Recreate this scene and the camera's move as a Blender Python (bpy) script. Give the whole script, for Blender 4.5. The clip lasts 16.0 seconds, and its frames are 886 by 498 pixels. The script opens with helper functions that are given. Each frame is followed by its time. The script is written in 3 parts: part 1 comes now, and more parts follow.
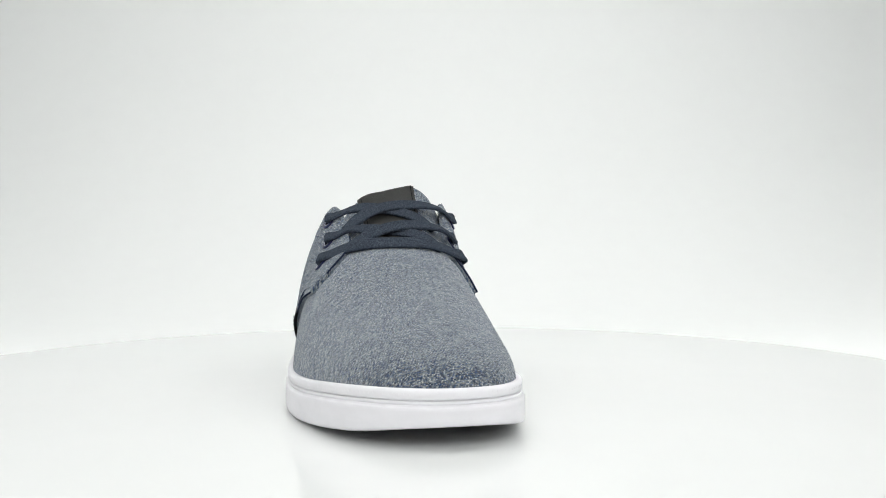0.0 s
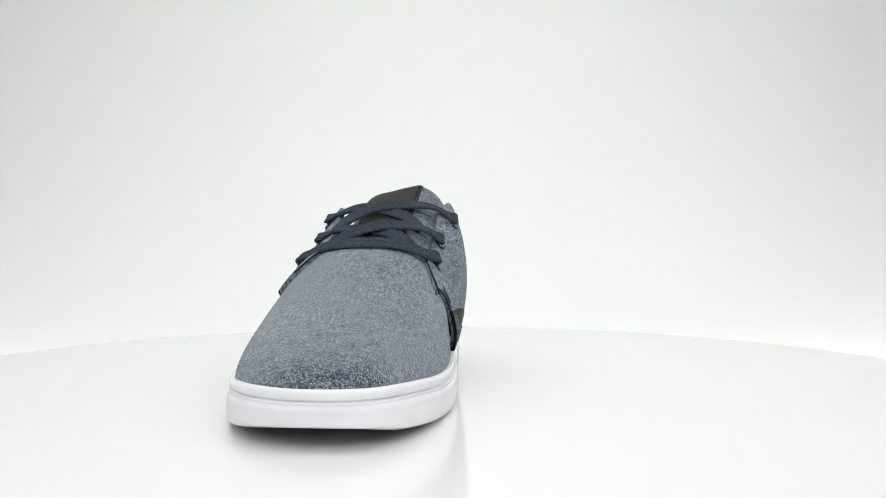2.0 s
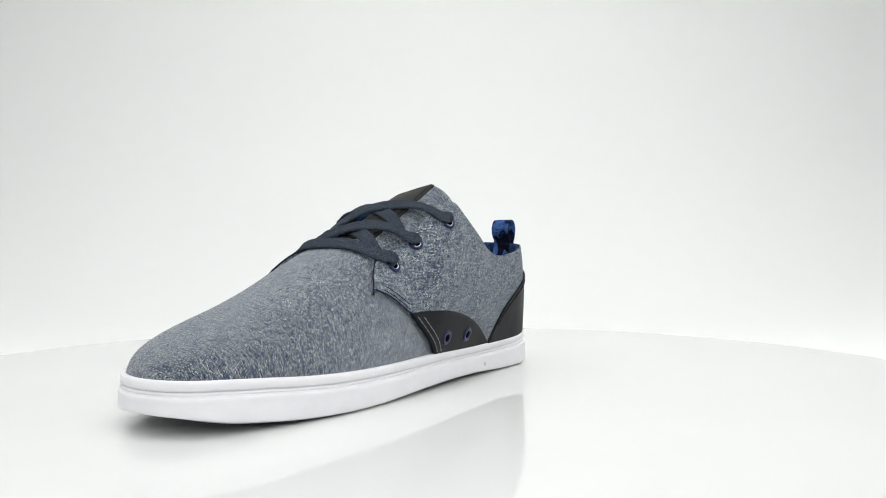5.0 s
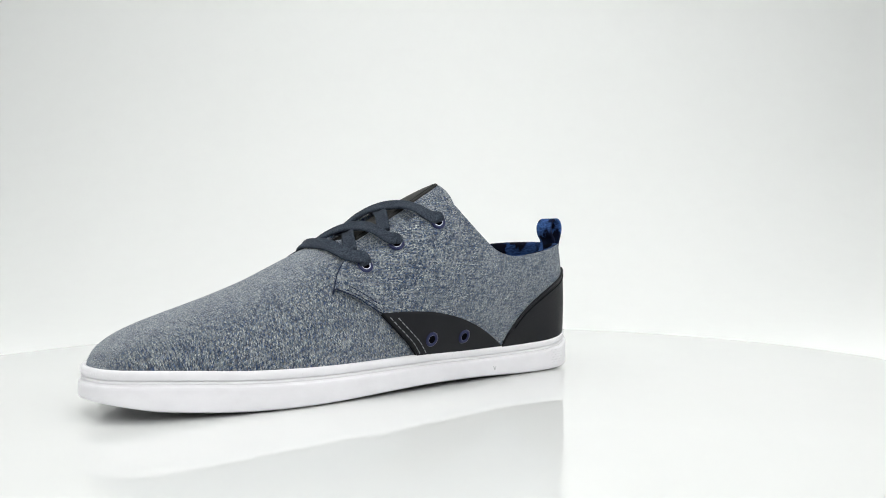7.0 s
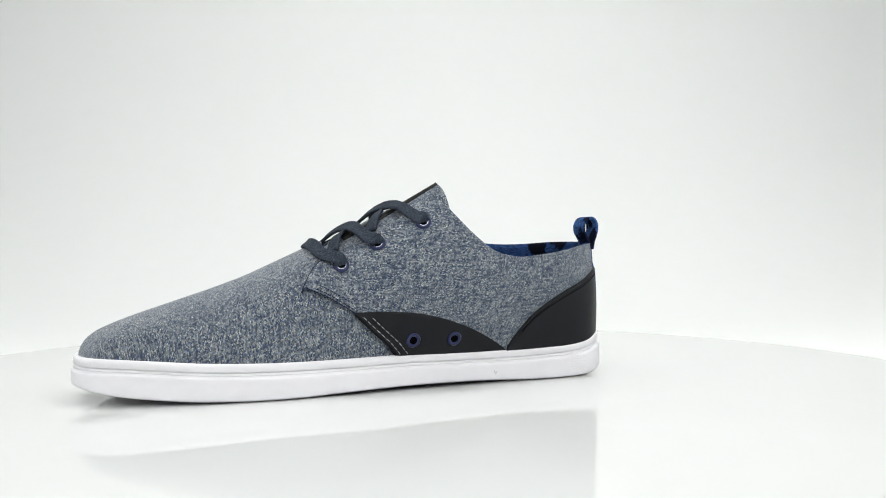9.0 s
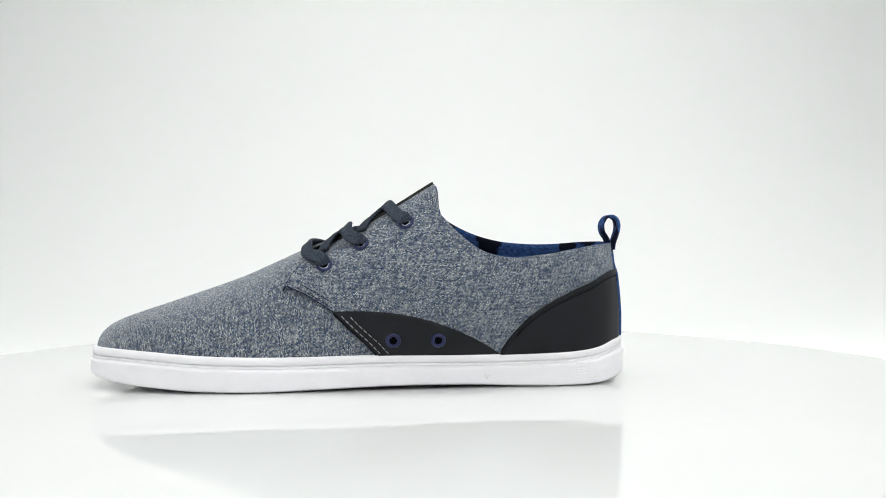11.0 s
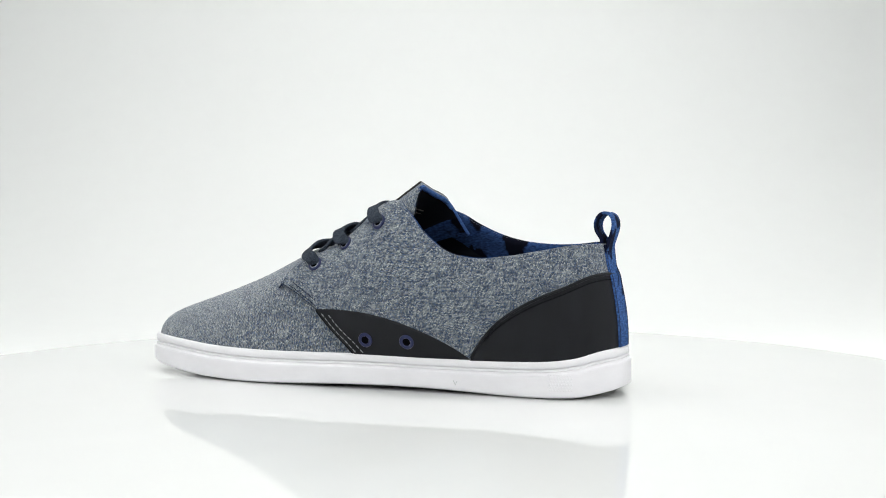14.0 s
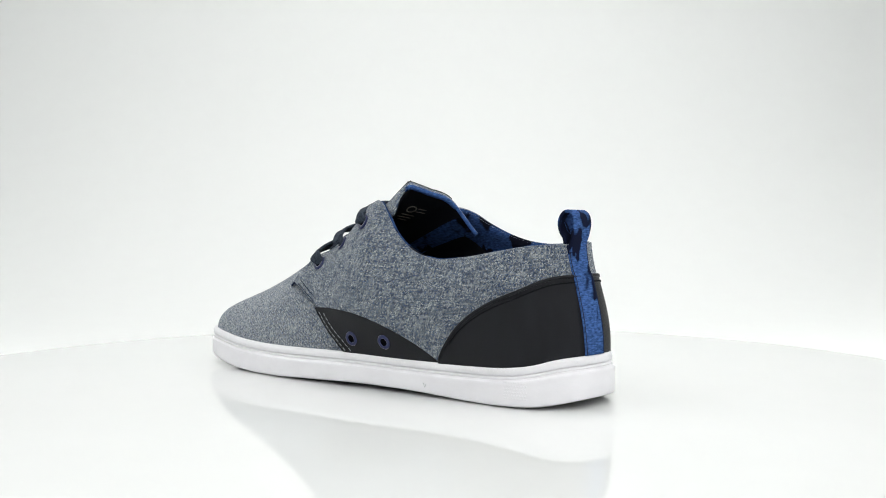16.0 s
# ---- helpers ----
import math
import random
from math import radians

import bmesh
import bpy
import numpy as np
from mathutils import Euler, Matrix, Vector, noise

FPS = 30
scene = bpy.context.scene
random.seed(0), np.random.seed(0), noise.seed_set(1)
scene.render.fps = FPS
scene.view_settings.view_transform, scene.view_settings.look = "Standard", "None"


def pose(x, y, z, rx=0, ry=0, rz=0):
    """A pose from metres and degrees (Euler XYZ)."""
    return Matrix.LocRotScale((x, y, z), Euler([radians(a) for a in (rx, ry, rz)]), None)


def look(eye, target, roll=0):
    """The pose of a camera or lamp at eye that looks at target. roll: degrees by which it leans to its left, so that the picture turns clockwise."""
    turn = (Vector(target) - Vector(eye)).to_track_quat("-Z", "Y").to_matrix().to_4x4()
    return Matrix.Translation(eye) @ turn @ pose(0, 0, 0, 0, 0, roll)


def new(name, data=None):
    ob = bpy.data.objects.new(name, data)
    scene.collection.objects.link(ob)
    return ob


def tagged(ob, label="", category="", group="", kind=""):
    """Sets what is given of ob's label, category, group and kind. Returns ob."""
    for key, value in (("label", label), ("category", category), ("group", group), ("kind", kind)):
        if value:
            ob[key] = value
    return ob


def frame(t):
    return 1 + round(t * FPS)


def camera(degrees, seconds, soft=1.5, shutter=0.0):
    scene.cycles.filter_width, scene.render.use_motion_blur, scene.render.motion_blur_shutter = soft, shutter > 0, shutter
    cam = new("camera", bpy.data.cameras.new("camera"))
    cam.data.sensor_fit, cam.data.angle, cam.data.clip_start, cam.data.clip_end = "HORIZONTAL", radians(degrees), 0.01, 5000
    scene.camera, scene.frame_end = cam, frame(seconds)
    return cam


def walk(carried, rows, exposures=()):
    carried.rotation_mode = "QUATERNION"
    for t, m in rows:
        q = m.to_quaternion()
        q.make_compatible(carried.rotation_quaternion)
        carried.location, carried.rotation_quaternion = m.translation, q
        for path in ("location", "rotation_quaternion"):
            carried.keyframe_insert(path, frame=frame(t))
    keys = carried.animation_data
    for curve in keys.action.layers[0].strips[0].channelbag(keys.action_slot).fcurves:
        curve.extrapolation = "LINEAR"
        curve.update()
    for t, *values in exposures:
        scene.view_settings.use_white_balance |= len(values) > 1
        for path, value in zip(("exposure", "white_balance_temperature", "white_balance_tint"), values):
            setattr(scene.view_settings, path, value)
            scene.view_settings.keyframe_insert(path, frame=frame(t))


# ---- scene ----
# camera on a fixed stand; shoe and disc turn before it
CLIP = 16.0
cam = camera(53.07, CLIP, soft=1.0)
EYE = Vector((0.0, -0.5072, 0.0793))
YAW, DIP = radians(2.788), radians(0.426)
AIM = EYE + Vector((math.sin(YAW), math.cos(YAW), -math.tan(DIP)))
STAND = look(EYE, AIM, -0.41)
EXPO = [(0.0, -0.01), (4.0, 0.0), (8.0, 0.0), (12.0, 0.06), (16.0, 0.06)]
walk(cam, [(0.0, STAND), (CLIP, STAND)], EXPO)

# world outside the closed tent
world = bpy.data.worlds.new("studio_world")
scene.world = world
world.use_nodes = True
world.node_tree.nodes["Background"].inputs[0].default_value = (0.9, 0.95, 1.0, 1)
world.node_tree.nodes["Background"].inputs[1].default_value = 0.3


def lamp(name, size_x, size_y, watts, m, colour=(1, 1, 1)):
    data = bpy.data.lights.new(name, "AREA")
    data.shape, data.size, data.size_y, data.energy, data.color = "RECTANGLE", size_x, size_y, watts, colour
    ob = new(name, data)
    ob.matrix_basis = m
    return ob


# two assumed unseen diffuse panels: one flat under the roof, one tilted behind camera
ROOF_PANEL = look((0.0, 0.02, 1.10), (0.0, 0.0201, 0))
FRONT_PANEL = look((0.25, -1.02, 0.76), (0.05, 0.45, 0.28))
lamp("roof_light", 2.15, 0.55, 2.5, ROOF_PANEL, (0.987, 0.99, 0.975))
lamp("front_light", 1.95, 0.50, 4.2, FRONT_PANEL, (0.987, 0.99, 0.975))


# ---- materials ----
class Nodes:
    def __init__(self, name):
        self.mat = bpy.data.materials.new(name)
        self.mat.use_nodes = True
        self.tree = self.mat.node_tree
        self.bsdf = self.tree.nodes["Principled BSDF"]

    def add(self, kind, **values):
        n = self.tree.nodes.new(kind)
        for k, v in values.items():
            n.inputs[k].default_value = v
        return n

    def link(self, a, b):
        self.tree.links.new(a, b)

    def coords(self, scale=(1, 1, 1), turn=(0, 0, 0)):
        t = self.tree.nodes.new("ShaderNodeTexCoord")
        m = self.add("ShaderNodeMapping", Scale=scale, Rotation=turn)
        self.link(t.outputs["Object"], m.inputs["Vector"])
        return m.outputs["Vector"]

    def noise(self, vec, scale, detail=2.0, rough=0.5):
        n = self.add("ShaderNodeTexNoise", Scale=scale, Detail=detail, Roughness=rough)
        self.link(vec, n.inputs["Vector"])
        return n.outputs["Fac"]

    def ramp(self, fac, *stops):
        n = self.tree.nodes.new("ShaderNodeValToRGB")
        e = n.color_ramp.elements
        while len(e) < len(stops):
            e.new(0.5)
        for el, (p, c) in zip(e, stops):
            el.position = p
            el.color = (*c, 1) if len(c) == 3 else c
        self.link(fac, n.inputs["Fac"])
        return n.outputs["Color"]

    def mix(self, fac, a, b, mode="MIX"):
        n = self.tree.nodes.new("ShaderNodeMix")
        n.data_type, n.blend_type = "RGBA", mode
        for sock, val in ((n.inputs[0], fac), (n.inputs[6], a), (n.inputs[7], b)):
            if isinstance(val, (int, float)):
                sock.default_value = val
            elif isinstance(val, tuple):
                sock.default_value = (*val, 1)
            else:
                self.link(val, sock)
        return n.outputs[2]

    def math(self, op, a, b=0.0):
        n = self.tree.nodes.new("ShaderNodeMath")
        n.operation = op
        for sock, val in zip(n.inputs, (a, b)):
            if isinstance(val, (int, float)):
                sock.default_value = val
            else:
                self.link(val, sock)
        return n.outputs[0]

    def bump(self, height, strength, distance):
        n = self.add("ShaderNodeBump", Strength=strength, Distance=distance)
        self.link(height, n.inputs["Height"])
        self.link(n.outputs["Normal"], self.bsdf.inputs["Normal"])

    def set(self, **values):
        for k, v in values.items():
            key = k.replace("_", " ")
            if isinstance(v, (int, float)):
                self.bsdf.inputs[key].default_value = v
            elif isinstance(v, tuple):
                self.bsdf.inputs[key].default_value = (*v, 1)
            else:
                self.link(v, self.bsdf.inputs[key])
        return self.mat


def weave_material(name, warm, sheen):
    """Heathered chambray in cloth coordinates (metres): yarn floats of navy, grey and off-white, with slubs."""
    k = Nodes(name)

    def cloth(scale=(1, 1, 1)):
        t = k.tree.nodes.new("ShaderNodeTexCoord")
        m = k.add("ShaderNodeMapping", Scale=scale)
        k.link(t.outputs["UV"], m.inputs["Vector"])
        return m.outputs["Vector"]

    v = cloth()
    wob = k.tree.nodes.new("ShaderNodeTexNoise")
    wob.inputs["Scale"].default_value = 260
    k.link(v, wob.inputs["Vector"])
    bend = k.tree.nodes.new("ShaderNodeVectorMath")
    bend.operation = "MULTIPLY_ADD"
    bend.inputs[1].default_value = (0.0005, 0.0005, 0.0)
    k.link(wob.outputs["Color"], bend.inputs[0])
    k.link(v, bend.inputs[2])

    def floats(cell):
        snap = k.tree.nodes.new("ShaderNodeVectorMath")
        snap.operation = "SNAP"
        snap.inputs[1].default_value = cell
        k.link(bend.outputs[0], snap.inputs[0])
        w = k.tree.nodes.new("ShaderNodeTexWhiteNoise")
        k.link(snap.outputs[0], w.inputs["Vector"])
        return w.outputs["Value"]

    parts = k.tree.nodes.new("ShaderNodeSeparateXYZ")
    k.link(bend.outputs[0], parts.inputs[0])
    pick = k.math("MULTIPLY", k.math("SINE", k.math("MULTIPLY", parts.outputs[0], 5417.0)), k.math("SINE", k.math("MULTIPLY", parts.outputs[1], 5417.0)))
    one, two = floats((0.00064, 0.00058, 1.0)), floats((0.00058, 0.00064, 1.0))
    fuzz = k.noise(v, 3000, 2.0, 0.6)
    weft = k.noise(cloth((0.16, 1.0, 1.0)), 720, 2.0, 0.55)
    warp = k.noise(cloth((1.0, 0.16, 1.0)), 720, 2.0, 0.55)
    cloud = k.noise(v, 60, 3.0)
    a = k.ramp(one, (0.0, (0.020, 0.032, 0.064)), (0.26, (0.058, 0.086, 0.124)), (0.50, (0.165, 0.205, 0.235)), (0.80, (0.40, 0.435, 0.445)), (1.0, (0.76, 0.79, 0.76)))
    b = k.ramp(two, (0.0, (0.022, 0.038, 0.090)), (0.28, (0.058, 0.090, 0.155)), (0.50, (0.165, 0.205, 0.240)), (0.82, (0.40, 0.435, 0.435)), (1.0, (0.78, 0.79, 0.72)))
    c = k.mix(k.ramp(pick, (0.45, (0, 0, 0)), (0.55, (1, 1, 1))), a, b)
    c = k.mix(k.ramp(k.math("ABSOLUTE", pick), (0.0, (0.9, 0.9, 0.9)), (0.36, (0, 0, 0))), c, (0.016, 0.026, 0.060))
    c = k.mix(k.ramp(fuzz, (0.34, (0.55, 0.55, 0.55)), (0.50, (0, 0, 0))), c, (0.020, 0.028, 0.050))
    c = k.mix(k.ramp(weft, (0.55, (0, 0, 0)), (0.68, (0.40, 0.40, 0.40))), c, (0.42, 0.45, 0.45))
    c = k.mix(k.ramp(weft, (0.34, (0.58, 0.58, 0.58)), (0.44, (0, 0, 0))), c, (0.030, 0.044, 0.080))
    c = k.mix(k.ramp(warp, (0.57, (0, 0, 0)), (0.68, (0.34, 0.34, 0.34))), c, (0.40, 0.43, 0.43))
    c = k.mix(k.ramp(warp, (0.34, (0.58, 0.58, 0.58)), (0.44, (0, 0, 0))), c, (0.026, 0.040, 0.080))
    tint = k.noise(cloth((0.6, 1.0, 1.0)), 1500, 2.0, 0.6)
    c = k.mix(k.ramp(tint, (0.54, (0, 0, 0)), (0.66, (0.5, 0.5, 0.5))), c, (0.08, 0.15, 0.36))
    c = k.mix(k.ramp(tint, (0.34, (warm,) * 3), (0.46, (0, 0, 0))), c, (0.30, 0.25, 0.17))
    c = k.mix(k.math("MULTIPLY", cloud, 0.12), c, (0.17, 0.185, 0.205))
    k.bump(k.math("ADD", k.math("ABSOLUTE", pick), k.math("MULTIPLY", k.math("ADD", one, fuzz), 0.4)), 0.6, 0.0005)
    return k.set(Base_Color=c, Roughness=0.95, Specular_IOR_Level=0.06, Sheen_Weight=sheen, Sheen_Roughness=0.34, Sheen_Tint=(0.9, 0.94, 1.0))


def floral_material(name, base, dark, spot, fill=0.50):
    """Blue denim tape or lining printed with dark pointed leaves."""
    k = Nodes(name)
    v = k.coords((1, 1, 0.6))
    n = k.add("ShaderNodeTexVoronoi", Scale=spot)
    n.inputs["Randomness"].default_value = 1.0
    wob = k.noise(v, 170, 2.0)
    add = k.tree.nodes.new("ShaderNodeVectorMath")
    add.operation = "MULTIPLY_ADD"
    add.inputs[1].default_value = (0.009, 0.009, 0.009)
    k.link(wob, add.inputs[0])
    k.link(v, add.inputs[2])
    k.link(add.outputs[0], n.inputs["Vector"])
    leaf = k.ramp(n.outputs["Distance"], (0.44, (1, 1, 1)), (0.50, (0, 0, 0)))
    big = k.ramp(k.noise(v, 70, 2.0), (fill, (0, 0, 0)), (fill + 0.06, (1, 1, 1)))
    thread = k.noise(k.coords((0.3, 0.3, 1.0)), 1500, 2.0)
    cloth = k.mix(k.ramp(thread, (0.3, (0, 0, 0)), (0.7, (1, 1, 1))), tuple(c * 0.55 for c in base), tuple(min(1, c * 1.7) for c in base))
    c = k.mix(k.mix(1.0, leaf, big, "MULTIPLY"), cloth, dark)
    k.bump(thread, 0.6, 0.0005)
    return k.set(Base_Color=c, Roughness=0.95, Specular_IOR_Level=0.08)


def leather_material(name, colour, rough):
    k = Nodes(name)
    grain = k.noise(k.coords(), 1400, 3.0, 0.6)
    scuff = k.noise(k.coords((1, 1, 0.4)), 90, 4.0, 0.6)
    c = k.mix(k.ramp(scuff, (0.35, (0, 0, 0)), (0.75, (1, 1, 1))), colour, tuple(v * 1.5 for v in colour))
    r = k.ramp(scuff, (0.3, (rough - 0.06,) * 3), (0.7, (rough + 0.08,) * 3))
    k.bump(grain, 0.35, 0.0003)
    return k.set(Base_Color=c, Roughness=r, Specular_IOR_Level=0.16)


def rubber_material(name, colour):
    k = Nodes(name)
    smudge = k.noise(k.coords((1, 1, 2)), 60, 4.0, 0.6)
    fine = k.noise(k.coords(), 900, 2.0)
    c = k.mix(k.ramp(smudge, (0.35, (0, 0, 0)), (0.8, (1, 1, 1))), colour, tuple(v * 0.93 for v in colour))
    k.bump(fine, 0.12, 0.0002)
    return k.set(Base_Color=c, Roughness=0.5, Specular_IOR_Level=0.4)


def lace_material(name):
    k = Nodes(name)
    rib = k.noise(k.coords((1, 1, 1)), 1300, 2.0)
    c = k.ramp(rib, (0.28, (0.016, 0.021, 0.031)), (0.5, (0.032, 0.041, 0.057)), (0.74, (0.064, 0.076, 0.098)))
    k.bump(rib, 0.4, 0.0004)
    return k.set(Base_Color=c, Roughness=0.85, Specular_IOR_Level=0.12)


def plain_material(name, colour, rough, metal=0.0, spec=0.5, grain=0.0):
    k = Nodes(name)
    n = k.noise(k.coords(), 40, 4.0, 0.6)
    c = k.mix(k.ramp(n, (0.3, (0, 0, 0)), (0.7, (1, 1, 1))), colour, tuple(v * 0.99 for v in colour))
    if grain:
        k.bump(k.noise(k.coords(), 260, 3.0), grain, 0.0004)
    return k.set(Base_Color=c, Roughness=rough, Metallic=metal, Specular_IOR_Level=spec)


# one cloth in two copies; the vamp's stronger sheen makes it look more lit
CHAMBRAY_LIT = weave_material("chambray_vamp_lit", 0.34, 0.64)
CHAMBRAY_QUARTER = weave_material("chambray_quarter", 0.2, 0.32)
TAPE = floral_material("printed_tape", (0.036, 0.082, 0.225), (0.005, 0.008, 0.024), 90, 0.44)
LINING = floral_material("printed_lining", (0.016, 0.038, 0.108), (0.003, 0.004, 0.010), 55, 0.42)
LEATHER = leather_material("black_leather", (0.0078, 0.0084, 0.0106), 0.48)
LABEL = leather_material("label_leather", (0.020, 0.020, 0.019), 0.50)
RUBBER = rubber_material("white_rubber", (0.81, 0.80, 0.832))
TREAD = rubber_material("outsole_rubber", (0.55, 0.55, 0.57))
LACE = lace_material("navy_lace")
NAVY_METAL = plain_material("navy_enamel", (0.012, 0.018, 0.070), 0.28, 0.3)
BRIGHT_METAL = plain_material("bright_rim", (0.45, 0.47, 0.55), 0.25, 0.9)
THREAD = plain_material("grey_thread", (0.30, 0.32, 0.33), 0.85, spec=0.1)
DARK_THREAD = plain_material("dark_thread", (0.006, 0.007, 0.009), 0.8, spec=0.1)
NAVY_THREAD = plain_material("navy_thread", (0.022, 0.029, 0.055), 0.85, spec=0.1)
# near-black for discs that paint the shade inside eyelet holes
HOLE_SHADE = plain_material("hole_shade", (0.002, 0.002, 0.003), 0.9, spec=0.02)
# near-black that carries the shade inside the shoe
INNER_SHADE = plain_material("shaded_inner", (0.006, 0.007, 0.011), 0.75, spec=0.1)
INSOLE = plain_material("insole_cloth", (0.010, 0.011, 0.015), 0.9, spec=0.05)
PRINT = plain_material("print_grey", (0.10, 0.095, 0.085), 0.8)
ACRYLIC = plain_material("white_acrylic", (0.785, 0.795, 0.79), 0.05, 0.0, 0.26)
TENT = plain_material("tent_cloth", (0.885, 0.895, 0.89), 0.95, 0.0, 0.05)
ALUMINIUM = plain_material("aluminium", (0.6, 0.6, 0.6), 0.35, 1.0)
# glowing face of the assumed panels, added to the area lamps' light
k_ = Nodes("lit_diffuser")
k_.set(Base_Color=(0.9, 0.9, 0.9), Emission_Color=(0.987, 0.99, 0.975), Emission_Strength=1.6)
DIFFUSER = k_.mat


# ---- mesh helpers ----
def mesh_object(name, verts, faces, material, parent=None, label="", smooth=True):
    me = bpy.data.meshes.new(name)
    me.from_pydata([tuple(map(float, v)) for v in verts], [], faces)
    me.validate()
    bm = bmesh.new()
    bm.from_mesh(me)
    bmesh.ops.recalc_face_normals(bm, faces=bm.faces)
    for f in bm.faces:
        f.smooth = smooth
    bm.to_mesh(me)
    bm.free()
    me.materials.append(material)
    ob = new(name, me)
    if parent:
        ob.parent = parent
    if label:
        ob["label"] = label
    return ob


def box_data(x0, x1, y0, y1, z0, z1):
    v = [(x, y, z) for x in (x0, x1) for y in (y0, y1) for z in (z0, z1)]
    f = [(0, 1, 3, 2), (4, 6, 7, 5), (0, 4, 5, 1), (2, 3, 7, 6), (0, 2, 6, 4), (1, 5, 7, 3)]
    return v, f


def bevel_box(name, x0, x1, y0, y1, z0, z1, r, material, parent=None, label=""):
    bm = bmesh.new()
    v, f = box_data(x0, x1, y0, y1, z0, z1)
    vs = [bm.verts.new(p) for p in v]
    for q in f:
        bm.faces.new([vs[i] for i in q])
    bmesh.ops.recalc_face_normals(bm, faces=bm.faces)
    bmesh.ops.bevel(bm, geom=bm.edges[:], offset=r, segments=2, affect="EDGES")
    return link_bm(name, bm, material, parent, label)


def link_bm(name, bm, material, parent=None, label=""):
    me = bpy.data.meshes.new(name)
    for f in bm.faces:
        f.smooth = True
    bm.to_mesh(me)
    bm.free()
    me.materials.append(material)
    ob = new(name, me)
    if parent:
        ob.parent = parent
    if label:
        ob["label"] = label
    return ob


def revolve(name, profile, material, parent=None, label="", steps=96):
    """Turn a closed profile of (radius, z) about the z axis."""
    n = len(profile)
    verts, faces = [], []
    for i in range(steps):
        a = 2 * math.pi * i / steps
        verts += [(r * math.cos(a), r * math.sin(a), z) for r, z in profile]
    for i in range(steps):
        j = (i + 1) % steps
        for k in range(n - 1):
            faces.append((i * n + k, j * n + k, j * n + k + 1, i * n + k + 1))
    faces.append([i * n for i in range(steps)])
    faces.append([i * n + n - 1 for i in range(steps)][::-1])
    ob = mesh_object(name, verts, faces, material, parent, label)
    for f in ob.data.polygons:
        if abs(f.normal.z) > 0.999:
            f.use_smooth = False
    return ob


def hermite(keys, t):
    """Smooth curve through rows (t, values...)."""
    k = np.asarray(keys, float)
    x, y = k[:, 0], k[:, 1:]
    d = np.gradient(y, x, axis=0)
    t = np.clip(np.atleast_1d(np.asarray(t, float)), x[0], x[-1])
    i = np.clip(np.searchsorted(x, t, side="right") - 1, 0, len(x) - 2)
    h = (x[i + 1] - x[i])[:, None]
    s = ((t - x[i]) / h[:, 0])[:, None]
    return ((2 * s**3 - 3 * s**2 + 1) * y[i] + (s**3 - 2 * s**2 + s) * h * d[i]
            + (-2 * s**3 + 3 * s**2) * y[i + 1] + (s**3 - s**2) * h * d[i + 1])


def grid_normals(P):
    du, dv = np.gradient(P, axis=0), np.gradient(P, axis=1)
    n = np.cross(du, dv)
    ln = np.linalg.norm(n, axis=2, keepdims=True)
    return n / np.maximum(ln, 1e-12)


def grid_faces(nu, nv, start=0):
    return [(start + i * nv + j, start + (i + 1) * nv + j, start + (i + 1) * nv + j + 1, start + i * nv + j + 1)
            for i in range(nu - 1) for j in range(nv - 1)]


def rim_loop(nu, nv):
    return ([i * nv for i in range(nu)] + [(nu - 1) * nv + j for j in range(1, nv)]
            + [i * nv + nv - 1 for i in range(nu - 2, -1, -1)] + [j for j in range(nv - 2, 0, -1)])


def lay_cloth(ob, per_vertex):
    """Store cloth coordinates, in metres, for the weave."""
    layer = ob.data.uv_layers.new(name="cloth")
    index = np.empty(len(ob.data.loops), dtype=np.int32)
    ob.data.loops.foreach_get("vertex_index", index)
    layer.data.foreach_set("uv", np.asarray(per_vertex, np.float32)[index].ravel())


def sheet(name, P, N, off, thick, material, parent, label="", cloth=None):
    """A sheet with thickness: its face lies off above P along N, its rim turns down by thick."""
    nu, nv = P.shape[:2]
    top = (P + N * off).reshape(-1, 3)
    low = (P + N * (off - thick)).reshape(-1, 3)
    loop = rim_loop(nu, nv)
    verts = list(top) + [low[i] for i in loop]
    m = len(loop)
    faces = grid_faces(nu, nv) + [(loop[i], loop[(i + 1) % m], nu * nv + (i + 1) % m, nu * nv + i) for i in range(m)]
    ob = mesh_object(name, verts, faces, material, parent, label)
    if cloth is not None:
        flat = cloth.reshape(-1, 2)
        lay_cloth(ob, np.concatenate([flat, flat[loop] + thick]))
    return ob


